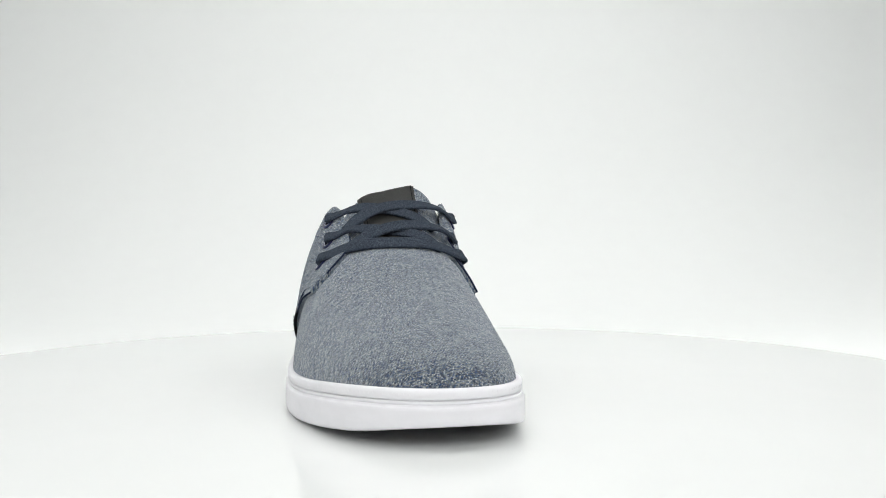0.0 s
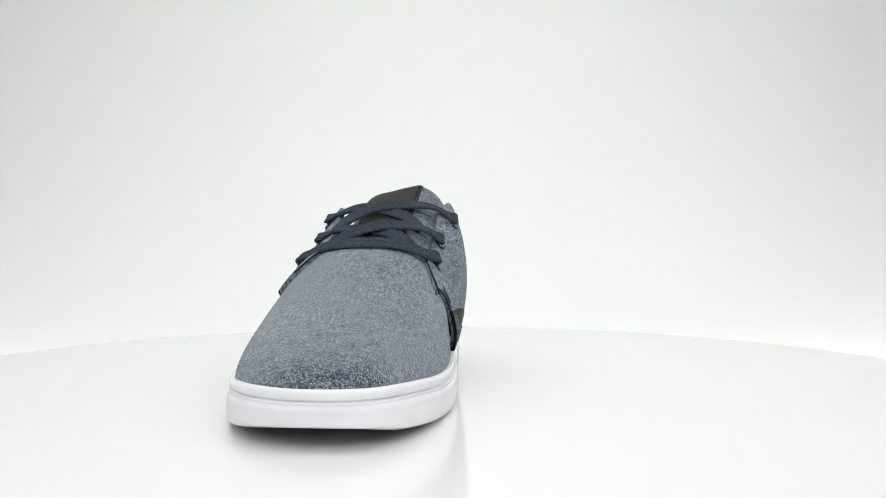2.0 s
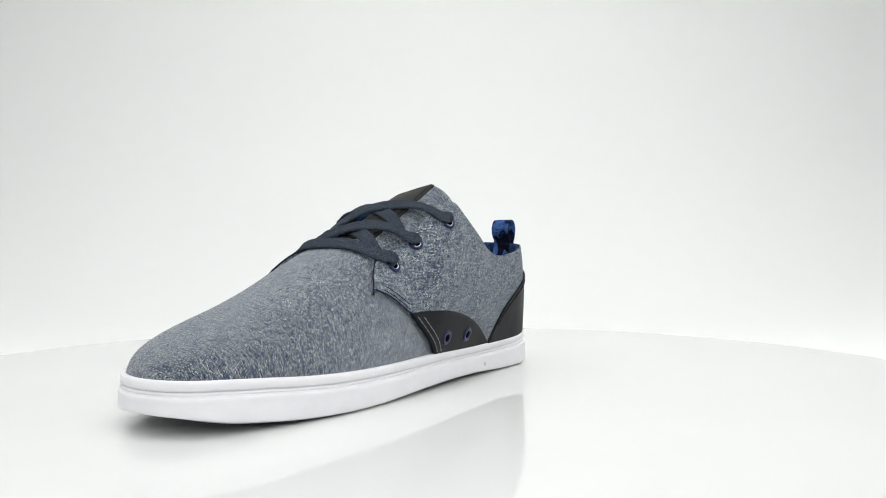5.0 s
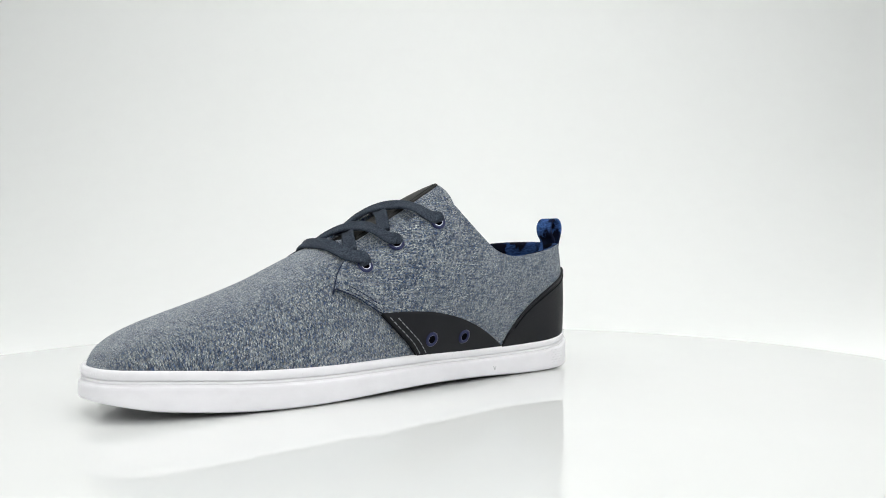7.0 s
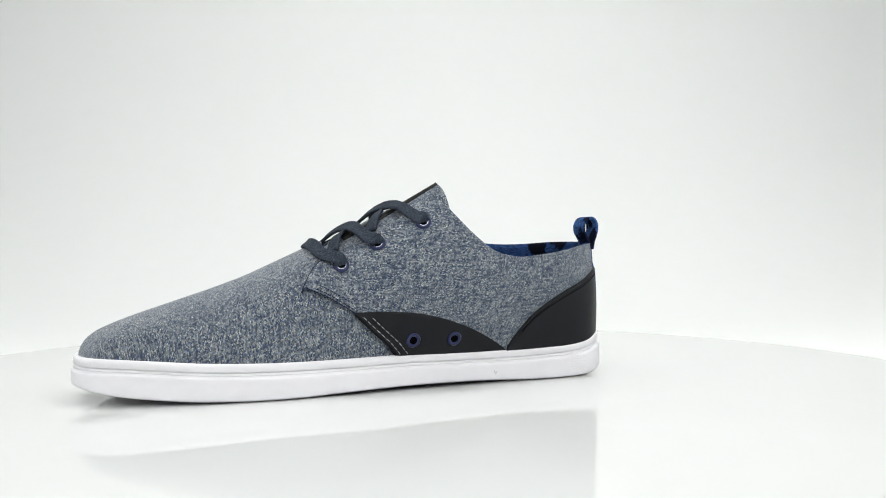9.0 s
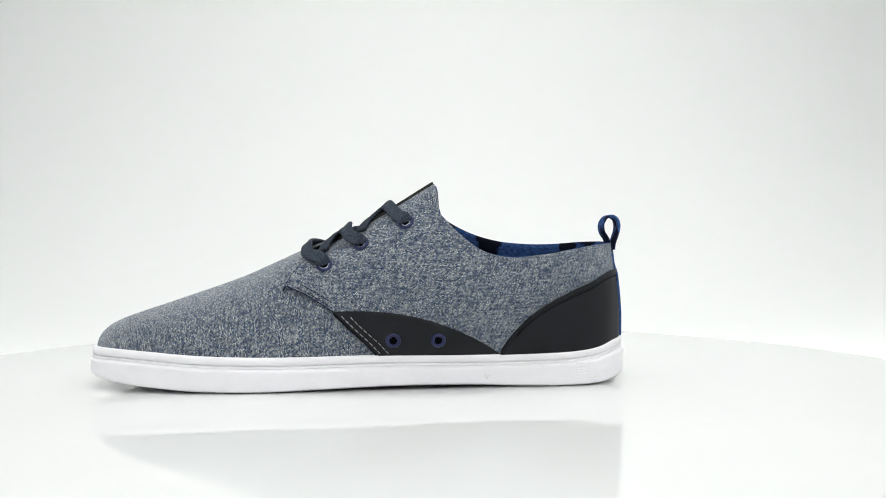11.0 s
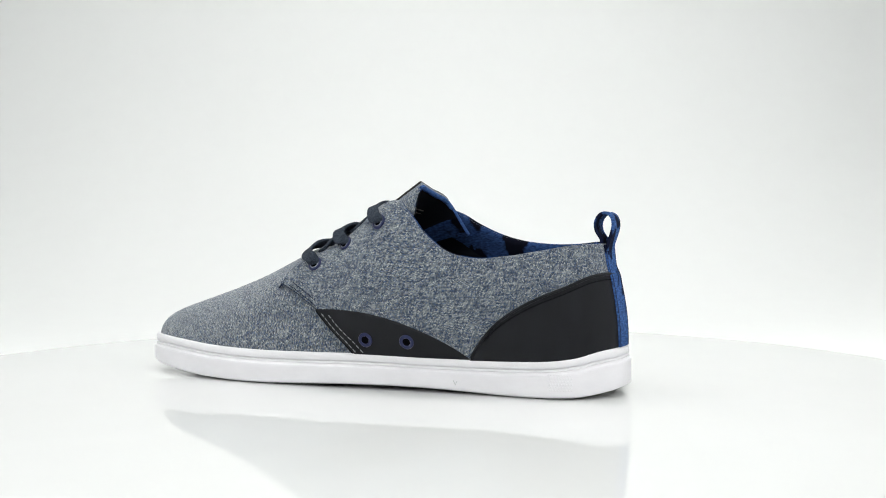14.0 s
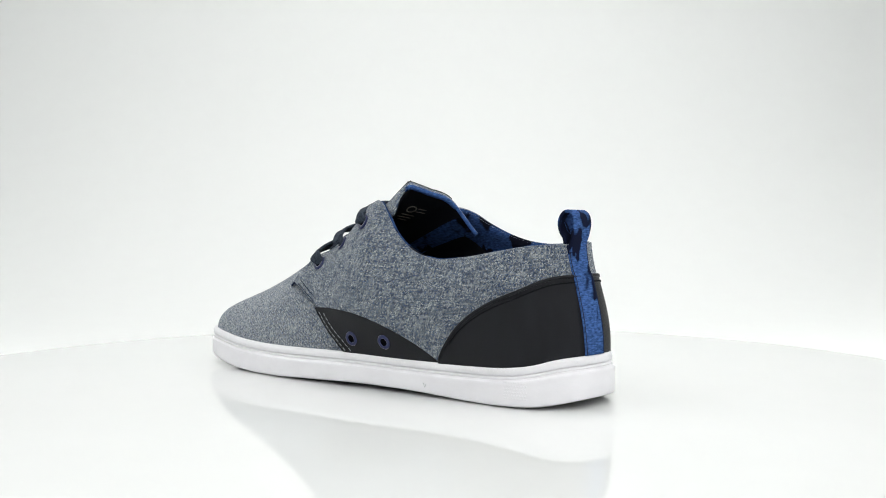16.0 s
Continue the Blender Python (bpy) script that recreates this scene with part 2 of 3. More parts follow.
def tube(name, points, radius, material, parent, label="", sides=8, flat=None, ups=None, closed=False):
    """Sweep an oval along points; flat = (half width, half height) with ups as the height direction."""
    P = np.asarray(points, float)
    n = len(P)
    if closed:
        tan = np.roll(P, -1, 0) - np.roll(P, 1, 0)
    else:
        tan = np.gradient(P, axis=0)
    tan /= np.maximum(np.linalg.norm(tan, axis=1, keepdims=True), 1e-12)
    if ups is None:
        ups = np.tile((0.02, 0.05, 1.0), (n, 1))
    ups = np.asarray(ups, float)
    side = np.cross(tan, ups)
    side /= np.maximum(np.linalg.norm(side, axis=1, keepdims=True), 1e-12)
    up = np.cross(side, tan)
    w, h = flat if flat else (radius, radius)
    verts, faces = [], []
    for i in range(n):
        for j in range(sides):
            a = 2 * math.pi * j / sides
            c, s = math.cos(a), math.sin(a)
            c, s = math.copysign(abs(c) ** (0.6 if flat else 1), c), math.copysign(abs(s) ** (0.6 if flat else 1), s)
            swell = 0.72 + 0.5 * abs(c)**1.5 * (1 - max(0, abs(c) - 0.8) * 3) if flat else 1.0
            verts.append(P[i] + side[i] * w * c + up[i] * h * s * swell)
    for i in range(n if closed else n - 1):
        k = (i + 1) % n
        for j in range(sides):
            faces.append((i * sides + j, k * sides + j, k * sides + (j + 1) % sides, i * sides + (j + 1) % sides))
    if not closed:
        faces.append(list(range(sides))[::-1])
        faces.append([(n - 1) * sides + j for j in range(sides)])
    return mesh_object(name, verts, faces, material, parent, label)


# ---- the light tent ----
def build_tent():
    x0, x1, y0, z1, th = -1.12, 1.30, -1.36, 1.20, 0.006
    fl = -0.0052
    # floor and back in one sweep with a wide bend
    prof = [(y0, fl), (0.34, fl)]
    r = 0.75
    for i in range(1, 33):
        a = math.pi / 2 * i / 32
        prof.append((0.34 + r * math.sin(a), fl + r - r * math.cos(a)))
    prof.append((0.34 + r, z1))
    def strip(name, pts, label):
        verts, faces = [], []
        m = len(pts)
        for k, (y, z) in enumerate(pts):
            a, b = pts[max(0, k - 1)], pts[min(m - 1, k + 1)]
            t = Vector((b[0] - a[0], b[1] - a[1])).normalized()
            for x in (x0, x1):
                verts.append((x, y, z))
                verts.append((x, y + t.y * th, z - t.x * th))
        for k in range(m - 1):
            o, p = 4 * k, 4 * k + 4
            faces += [(o, o + 2, p + 2, p), (o + 1, p + 1, p + 3, o + 3), (o, p, p + 1, o + 1), (o + 2, o + 3, p + 3, p + 2)]
        faces += [(0, 1, 3, 2), (4 * m - 4, 4 * m - 2, 4 * m - 1, 4 * m - 3)]
        return tagged(mesh_object(name, verts, faces, TENT), label, "backdrop", kind="structure")
    strip("backdrop", prof, "seamless white cloth floor sweeping up into the backdrop")
    def wall(name, b, mat, label):
        v, f = box_data(*b)
        return tagged(mesh_object(name, v, f, mat, smooth=False), label, "wall", kind="structure")
    wall("wall_west", (x0 - th, x0 - 0.0005, y0, 1.105, fl - 0.01, z1), TENT, "white translucent cloth side wall of the tent")
    wall("wall_east", (x1 + 0.0005, x1 + th, y0, 1.105, fl - 0.01, z1), TENT, "white translucent cloth side wall of the tent")
    wall("wall_south", (x0, x1, y0 - th, y0 - 0.0005, fl - 0.01, z1), TENT, "white cloth front flap of the tent, closed")
    c = wall("ceiling", (x0 - th, x1 + th, y0 - th, 1.105, z1 + 0.0005, z1 + th), TENT, "white cloth roof of the tent")
    c["category"] = "ceiling"


# body for an assumed lamp that stays out of view
def build_light_panel(m, w, h):
    root = new("assumed_light_panel")
    root.matrix_basis = m
    bevel_box("frame", -w / 2 - 0.02, w / 2 + 0.02, -h / 2 - 0.02, h / 2 + 0.02, 0.012, 0.055, 0.004, ALUMINIUM, root, "aluminium housing of the assumed lamp")
    bevel_box("diffuser", -w / 2 - 0.005, w / 2 + 0.005, -h / 2 - 0.005, h / 2 + 0.005, 0.006, 0.0115, 0.001, DIFFUSER, root, "glowing white diffuser of the assumed lamp")
    back = m.inverted()
    for x in (-0.6, 0.6):
        p = m @ Vector((x, 0, 0.05))
        q = back @ Vector((p.x, p.y, 1.2005))
        p = back @ p
        tube("hanger", [p, p.lerp(q, 0.5), q], 0.004, ALUMINIUM, root, ups=np.tile((1, 0, 0), (3, 1)))
    return tagged(root, "assumed flat white light panel, unseen, hung from the tent roof", "light panel", "light panels")


# ---- turntable ----
def build_turntable():
    root = new("turntable")
    R = 0.325
    revolve("disc", [(0.001, -0.004), (R - 0.0006, -0.004), (R, -0.0034), (R, -0.0003), (R - 0.0003, 0.0), (R - 0.002, 0.0), (0.001, 0.0)],
            ACRYLIC, root, "glossy white acrylic disc", 480)
    revolve("base", [(0.001, -0.0050), (0.29, -0.0050), (0.292, -0.0048), (0.292, -0.0042), (0.001, -0.0042)], TENT, root, "low white plate under the disc", 120)
    return tagged(root, "round glossy white turntable disc turning slowly", "turntable")


# ---- the shoe: millimetres in its own space, heel at the origin, toe along +x ----
MM = 0.001
OUTLINE = [(0.4, -2), (5, 17), (25, 32), (72, 36), (124, 41), (178, 46.5), (223, 47.5), (263, 42), (291, 32), (302, 16),
           (302, -6), (289, -28), (261, -45), (217, -56), (166, -55.5), (107, -46.5), (57, -42), (20, -33.5), (5.2, -20)]


def closed_spline(ctl, n):
    c = np.asarray(ctl, float)
    a, b, d, e = np.roll(c, 1, 0), c, np.roll(c, -1, 0), np.roll(c, -2, 0)
    s = np.linspace(0, 1, n, endpoint=False)[None, :, None]
    a, b, d, e = (q[:, None, :] for q in (a, b, d, e))
    p = 0.5 * (2 * b + (d - a) * s + (2 * a - 5 * b + 4 * d - e) * s**2 + (3 * b - a - 3 * d + e) * s**3)
    return p.reshape(-1, 2)


RAW = closed_spline(OUTLINE, 40)
SEG = np.r_[0, np.cumsum(np.linalg.norm(np.diff(np.vstack([RAW, RAW[:1]]), axis=0), axis=1))]
GIRTH = SEG[-1]


def rim(s):
    """Outline point and outward direction at arc length s from the heel (left side first)."""
    s = np.mod(np.atleast_1d(s), GIRTH)
    loop = np.vstack([RAW, RAW[:1]])
    f = lambda q: np.stack([np.interp(np.mod(q, GIRTH), SEG, loop[:, i]) for i in (0, 1)], 1)
    p, t = f(s), f(s + 2.5) - f(s - 2.5)
    t /= np.linalg.norm(t, axis=1, keepdims=True)
    return p, np.stack([-t[:, 1], t[:, 0]], 1)


TOE_S = SEG[int(np.argmax(RAW[:, 0]))]


HALVES = {}
for sd, end in ((1, TOE_S), (-1, TOE_S - GIRTH)):
    arcs = np.linspace(0, end, 800)
    HALVES[sd] = (np.maximum.accumulate(rim(arcs)[0][:, 0]), arcs)


def arc_at(x, side):
    """Arc length, positive on the left and negative on the right, where the outline passes x."""
    return float(np.interp(x, *HALVES[side]))


def sole_top(x):
    return hermite([(-2, 25.5), (7, 24.3), (19, 21.4), (31, 19.8), (53, 18.8), (90, 18.6), (130, 19.2), (213, 19.2), (241, 20.3), (266, 22.2), (287, 23.4), (306, 23.8)], x)[:, 0]


def sole_low(x):
    return hermite([(-2, 4.6), (5, 2.8), (16, 0.9), (32, 0.0), (56, 0.0), (90, 1.5), (130, 2.0), (165, 1.2), (200, 0.0), (222, 0.1), (243, 0.9), (264, 2.6), (282, 4.6), (295, 7.0), (306, 9.0)], x)[:, 0]


def ring_mesh(name, levels, material, parent, label="", cap=(False, False), n=360):
    """Loft closed rings round the shoe; a level is (inset in mm, z function of x)."""
    s = np.linspace(0, GIRTH, n, endpoint=False)
    p, d = rim(s)
    verts = []
    for inset, zf in levels:
        q = p - d * inset
        verts.append(np.c_[q, zf(p[:, 0])])
    m = len(levels)
    V = np.concatenate(verts) * MM
    faces = [(k * n + i, k * n + (i + 1) % n, (k + 1) * n + (i + 1) % n, (k + 1) * n + i) for k in range(m - 1) for i in range(n)]
    if cap[0]:
        faces.append(list(range(n))[::-1])
    if cap[1]:
        faces.append([(m - 1) * n + i for i in range(n)])
    return mesh_object(name, V, faces, material, parent, label)


def build_sole(shoe):
    top = lambda dz: (lambda x: sole_top(x) + dz)
    low = lambda dz: (lambda x: sole_low(x) + dz)
    wall = lambda dz, below: (lambda x: np.minimum(sole_low(x) + dz, sole_top(x) - below))
    # lower wall with its rounded foot and the step under the upper band
    mid = ring_mesh("midsole", [(6.0, low(1.0)), (2.2, low(0.8)), (1.1, low(0.85)), (0.55, low(1.1)), (0.2, low(1.6)), (0.05, low(2.2)), (0.0, wall(3.2, 10.4)), (0.0, wall(6.0, 9.2)),
                                (0.0, top(-8.6)), (0.0, top(-7.7)), (0.25, top(-7.2)), (0.8, top(-7.0)), (1.15, top(-6.9)), (1.25, top(-6.2)), (3.0, top(-6.0))],
                    RUBBER, shoe, "smooth white rubber sidewall")
    band = ring_mesh("foxing", [(3.0, top(-6.3)), (1.25, top(-6.2)), (1.2, top(-5.2)), (1.45, top(-4.95)), (2.3, top(-4.75)), (2.3, top(-4.45)), (1.4, top(-4.25)),
                         (1.1, top(-3.9)), (1.05, top(-1.6)), (1.25, top(-0.7)), (1.7, top(-0.15)), (2.4, top(0.0)), (4.5, top(-0.2)), (6.0, top(-2.5))],
              RUBBER, shoe, "white rubber band with a fine groove")
    # row of fine slanted marks pressed round the top band
    verts, faces = [], []
    for q in np.arange(0, GIRTH, 2.3):
        (p, p2), (d, d2) = rim(np.array((q, q + 0.45)))
        for o in (0.95, 1.75):
            z = sole_top(np.array((p[0],)))[0] - o * 1.0 - 0.55
            verts += [(*((p - d * 0.98) * MM), z * MM), (*((p2 - d2 * 0.98) * MM), z * MM)]
        c = len(verts) - 4
        verts[c + 2] = (verts[c + 2][0] - d[1] * 0.0006, verts[c + 2][1] + d[0] * 0.0006, verts[c + 2][2] - 0.0005)
        verts[c + 3] = (verts[c + 3][0] - d2[1] * 0.0006, verts[c + 3][1] + d2[0] * 0.0006, verts[c + 3][2] - 0.0005)
        (i0, i1) = len(verts), len(verts) + 1
        verts += [(*((p - d * 1.3) * MM), verts[c][2]), (*((p2 - d2 * 1.3) * MM), verts[c][2])]
        faces += [(c, c + 1, c + 3, c + 2), (c, i0, i1, c + 1), (c, c + 2, i0), (c + 1, i1, c + 3)]
    mesh_object("pressed_border", verts, faces, RUBBER, band, "finely notched pressed border", smooth=False)
    # tread: thin flat sole inset under the wall
    ring_mesh("outsole", [(14.0, low(0.0)), (4.6, low(0.0)), (3.2, low(0.35)), (2.8, low(1.3)), (6.0, low(1.6)), (10.0, low(4.0))], TREAD, shoe,
              "pale rubber tread", cap=(True, True))
    ring_mesh("insole", [(4.0, top(-1.0)), (9.0, top(1.0)), (20.0, top(1.5))], INSOLE, shoe, "dark padded insole", cap=(True, True), n=180)
    # small moulded diamonds near the heel and a tiny mould mark
    for (sa, sb, na, za, zb, nz) in ((arc_at(21, 1), arc_at(33, 1), 9, 5.0, 12.5, 6),):
        verts, faces = [], []
        for i in range(na):
            for j in range(nz):
                s = sa + (sb - sa) * (i + 0.5 * (j % 2)) / na
                p, d = rim(s)
                p, d = p[0], d[0]
                z = za + (zb - za) * j / (nz - 1)
                t = np.array((-d[1], d[0]))
                c = len(verts)
                for a, b, o in ((-0.55, 0, 0), (0, -0.6, 0), (0.55, 0, 0), (0, 0.6, 0), (0, 0, 0.22)):
                    q = p + t * a + d * (o - 0.02)
                    verts.append((q[0] * MM, q[1] * MM, (z + b) * MM))
                faces += [(c, c + 1, c + 4), (c + 1, c + 2, c + 4), (c + 2, c + 3, c + 4), (c + 3, c, c + 4)]
        mesh_object("moulded_grip", verts, faces, RUBBER, mid, "patch of tiny moulded diamonds", smooth=False)
    p, d = rim(arc_at(82, 1))
    p, d = p[0], d[0]
    t = np.array((-d[1], d[0]))
    pts = [(*((p + t * a + d * 0.08) * MM), (6.0 + b) * MM) for a, b in ((-1.1, 1.4), (0.0, -0.9), (0.9, 1.1))]
    tube("mould_mark", pts, 0.22 * MM, TREAD, mid, "tiny grey mould mark", sides=6)


# ribs of the upper ------------------------------------------------------------
RIDGE = [(120, 98), (135, 93), (150, 88.5), (170, 81.5), (184, 76.0), (199, 69.3), (216, 61.8), (233, 55.6), (250, 50.0), (267, 44.0)]
MIDLINE = [(120, 1.5), (150, 1.5), (180, 2.0), (230, 3.0), (267, 2.0)]
# base x; top x, y, z; top handle outwards and downwards
COLLAR_LEFT = [(-1, 8.5, 3, 78.5, 1, 22), (5, 10.5, 14, 78, 2, 22), (20, 20, 25.5, 77.4, 3, 20), (45, 37, 34.0, 74.4, 4, 18), (68, 54, 36.8, 71.8, 3, 18),
               (88, 72, 38.8, 71.2, 2.5, 18), (103, 86, 40.4, 75.5, 3, 20), (115, 98, 40.6, 85, 4, 18), (124, 107, 38.0, 94.5, 5, 14), (131, 114.5, 35.8, 101.2, 7, 11),
               (138, 123, 33.5, 100.2, 8, 10), (150, 138, 31.2, 92.4, 9, 9), (165, 157, 29.5, 82.6, 10, 9), (176, 171, 29.5, 74.6, 10, 9), (184, 182, 32.5, 65.5, 8, 8), (191, 191, 37.5, 56, 5, 7)]
COLLAR_RIGHT = [(-1, 8.5, 3, 78.5, 1, 22), (5, 11.6, -7.5, 78.8, 1.5, 22), (20, 21, -19.0, 78.6, 1.5, 20), (45, 37, -29, 77.4, 1, 20), (68, 54, -33.5, 77.6, 0, 20),
                (88, 71, -34.5, 79.8, 2, 20), (103, 85, -34.5, 84.0, 4, 20), (115, 97, -32.5, 89.8, 6, 20), (124, 108, -29.5, 96.4, 8, 16), (131, 117, -26.5, 99.2, 10, 12),
                (138, 125, -24.5, 98.4, 10, 10), (150, 139, -22.5, 92.4, 9, 9), (163, 154, -21.8, 83.0, 9, 9), (172, 166, -23.5, 75.2, 8, 9), (179, 176, -28, 66.0, 8, 8), (185, 184, -35, 55.0, 5, 7)]
NV = 72


def bezier(b, t0, t1, t, v):
    v = v[None, :, None]
    b, t0, t1, t = (q[:, None, :] for q in (b, b + t0, t + t1, t))
    return (1 - v)**3 * b + 3 * (1 - v)**2 * v * t0 + 3 * (1 - v) * v**2 * t1 + v**3 * t


def base_points(s, inset=3.5):
    p, d = rim(s)
    inset = inset + 0.7 * np.exp(-(p[:, :1] / 12)**2)
    q = p - d * inset
    return np.c_[q, sole_top(p[:, 0]) - 1.2], p[:, 0], d


def vamp_ribs(s, nv=NV):
    """Ribs from the sole edge to the ridge of the foot."""
    b, x, d = base_points(s, 3.5)
    tx = np.where(x < 228, x, 228 + 27 * (1 - np.exp(-(x - 228) / 27)))
    tz, ty = hermite(RIDGE, tx)[:, 0], hermite(MIDLINE, tx)[:, 0]
    slope = (hermite(RIDGE, tx + 2)[:, 0] - hermite(RIDGE, tx - 2)[:, 0]) / 4
    t = np.c_[tx, ty, tz]
    run = b[:, :2] - t[:, :2]
    ln = np.linalg.norm(run, axis=1, keepdims=True)
    u = run / ln
    front = np.clip((x - 180) / 70, 0, 1)[:, None]
    left = (b[:, 1:2] > t[:, 1:2]) * 1.0
    full = np.where(left > 0, 0.75 - 0.11 * front, 0.51 - 0.03 * front)
    t1 = np.c_[u, slope * u[:, 0]] * ln * full
    h = (tz - b[:, 2])[:, None]
    t0 = np.c_[-u * (0.05 + 0.03 * left * front) * h, h[:, 0] * 1.0] * (0.74 - 0.20 * front)
    return bezier(b, t0, t1, t, np.linspace(0, 1, nv))


def edge_ribs(s, side):
    """Ribs from the sole edge to the collar and the eyelet edge."""
    b, x, d = base_points(s)
    keys = COLLAR_LEFT if side > 0 else COLLAR_RIGHT
    k = np.asarray(keys, float).copy()
    k[:, 0] = [0 if r[0] < 0 else abs(arc_at(r[0], side)) for r in keys]
    val = hermite(k, np.abs(s))
    t = val[:, :3]
    run = b[:, :2] - t[:, :2]
    ln = np.linalg.norm(run, axis=1, keepdims=True)
    dn = np.c_[np.zeros(len(d)), np.sign(d[:, 1])]
    wrap = np.clip((np.abs(s) - 30) / 40, 0, 1)[:, None]
    u = d * (1 - wrap) + dn * wrap
    t1 = np.c_[u * val[:, 3:4], -val[:, 4]]
    h = (t[:, 2] - b[:, 2])[:, None]
    belly = 0.02 + (0.15 if side > 0 else 0.045) * np.exp(-((x - 112) / 48)**2)[:, None]
    t0 = np.c_[d * belly * h, h[:, 0] * 0.42]
    return bezier(b, t0, t1, t, np.linspace(0, 1, NV)), t


def quarter_ribs(s, side):
    e, t = edge_ribs(s, side)
    x = rim(s)[0][:, 0]
    w = np.clip((x - 140) / 30, 0, 1)
    w = (w * w * (3 - 2 * w))
    if w.max() > 0:
        full = vamp_ribs(s, 200)
        cut = np.empty_like(e)
        for i in range(len(s)):
            j = int(np.argmax(full[i, :, 1] * side < t[i, 1] * side)) or 199
            g = np.linspace(0, j, NV)
            for c in range(3):
                cut[i, :, c] = np.interp(g, np.arange(200), full[i, :, c])
        e = e * (1 - w)[:, None, None] + cut * w[:, None, None]
    return e


# seam from the lace row round to the sole, as height over x, for the two sides
FRONT_LEFT = [(138, 14), (141, 19.5), (147, 26.4), (156, 34.6), (164, 42.4), (171, 46.8), (180, 52.0), (188, 55.2), (193, 57.5)]
FRONT_RIGHT = [(121, 14), (124, 19.5), (131, 26.4), (142, 35.4), (153, 43.6), (161, 47.0), (171, 50.6), (180, 52.6), (187, 54.5)]
GUARD_LEFT = [(70, 15), (75, 19.0), (80, 22.4), (92, 29.3), (110, 36.8), (129, 41.6), (153, 42.9), (164, 42.4), (170, 42)]
GUARD_RIGHT = [(60, 15), (65, 19.0), (70, 22.4), (82, 29.3), (100, 36.8), (119, 41.6), (143, 43.9), (153, 43.6), (160, 43)]
COUNTER_TOP = [(0, 62.6), (12, 62.0), (25, 56.0), (38, 50.6), (53, 42.2), (59, 37.8), (66, 30.8), (71, 24.5), (75, 18.0), (80, 10)]


def v_where(rib, keys, default=0.0):
    """Fraction of a rib at which it crosses the height curve keys."""
    k = np.asarray(keys, float)
    z = hermite(k, rib[:, 0])[:, 0]
    above = rib[:, 2] >= z
    if not above.any():
        return 1.0
    j = int(np.argmax(above))
    if j == 0:
        return default
    g0, g1 = rib[j - 1, 2] - z[j - 1], rib[j, 2] - z[j]
    return (j - 1 + g0 / min(-1e-9, g0 - g1)) / (len(rib) - 1)


def cut_ribs(ribs, lo, hi, nv):
    out = np.empty((len(ribs), nv, 3))
    m = ribs.shape[1]
    for i, r in enumerate(ribs):
        g = np.linspace(lo[i], hi[i], nv) * (m - 1)
        for c in range(3):
            out[i, :, c] = np.interp(g, np.arange(m), r[:, c])
    return out


def outward(P, N):
    """Turn normals so that they point away from the inside of the shoe."""
    c = np.stack([np.clip(P[..., 0], 40, 230), np.full(P.shape[:2], -2.0), np.full(P.shape[:2], 35.0)], 2)
    return N * np.where(np.sum((P - c) * N, axis=2, keepdims=True) < 0, -1, 1)


def side_ribs(s):
    s = np.asarray(s, float)
    out = np.empty((len(s), NV, 3))
    left = s >= 0
    if left.any():
        out[left] = quarter_ribs(s[left], 1)
    if (~left).any():
        out[~left] = quarter_ribs(s[~left], -1)
    return out


SKIN = {}


def surface_point(x, z, side, lift=0.0):
    """Place and outward normal of the quarter at length x and height z."""
    if side not in SKIN:
        P = side_ribs(np.linspace(arc_at(55, side), arc_at(194, side), 420))
        N = outward(P, grid_normals(P))
        grow = np.clip((P[..., 0:1] - 105) / 55, 0, 1) * np.clip((P[..., 2:3] - 20) / 20, 0, 1)
        SKIN[side] = (P + N * grow * 1.3, N)
    P, N = SKIN[side]
    gap = np.hypot(P[..., 0] - x, P[..., 2] - z)
    i, j = np.unravel_index(int(np.argmin(gap)), gap.shape)
    # slide within the cell to the exact length and height
    i, j = min(max(i, 1), P.shape[0] - 2), min(max(j, 1), P.shape[1] - 2)
    du, dv = (P[i + 1, j] - P[i - 1, j]) / 2, (P[i, j + 1] - P[i, j - 1]) / 2
    m = np.array(((du[0], dv[0]), (du[2], dv[2])))
    if abs(np.linalg.det(m)) > 1e-4:
        c = np.clip(np.linalg.solve(m, (x - P[i, j, 0], z - P[i, j, 2])), -1, 1)
    else:
        c = (0, 0)
    n = N[i, j]
    return P[i, j] + du * c[0] + dv * c[1] + n * lift, n


def ring(name, centre, normal, r_major, r_minor, material, parent, label="", squash=0.6):
    n = Vector(normal).normalized()
    q = n.to_track_quat("Z", "Y").to_matrix()
    verts, faces, a_n, b_n = [], [], 28, 8
    for i in range(a_n):
        a = 2 * math.pi * i / a_n
        for j in range(b_n):
            b = 2 * math.pi * j / b_n
            p = Vector(((r_major + r_minor * math.cos(b)) * math.cos(a), (r_major + r_minor * math.cos(b)) * math.sin(a), r_minor * math.sin(b) * squash))
            verts.append((Vector(centre) + q @ p) * MM)
    for i in range(a_n):
        for j in range(b_n):
            faces.append((i * b_n + j, ((i + 1) % a_n) * b_n + j, ((i + 1) % a_n) * b_n + (j + 1) % b_n, i * b_n + (j + 1) % b_n))
    return mesh_object(name, verts, faces, material, parent, label)


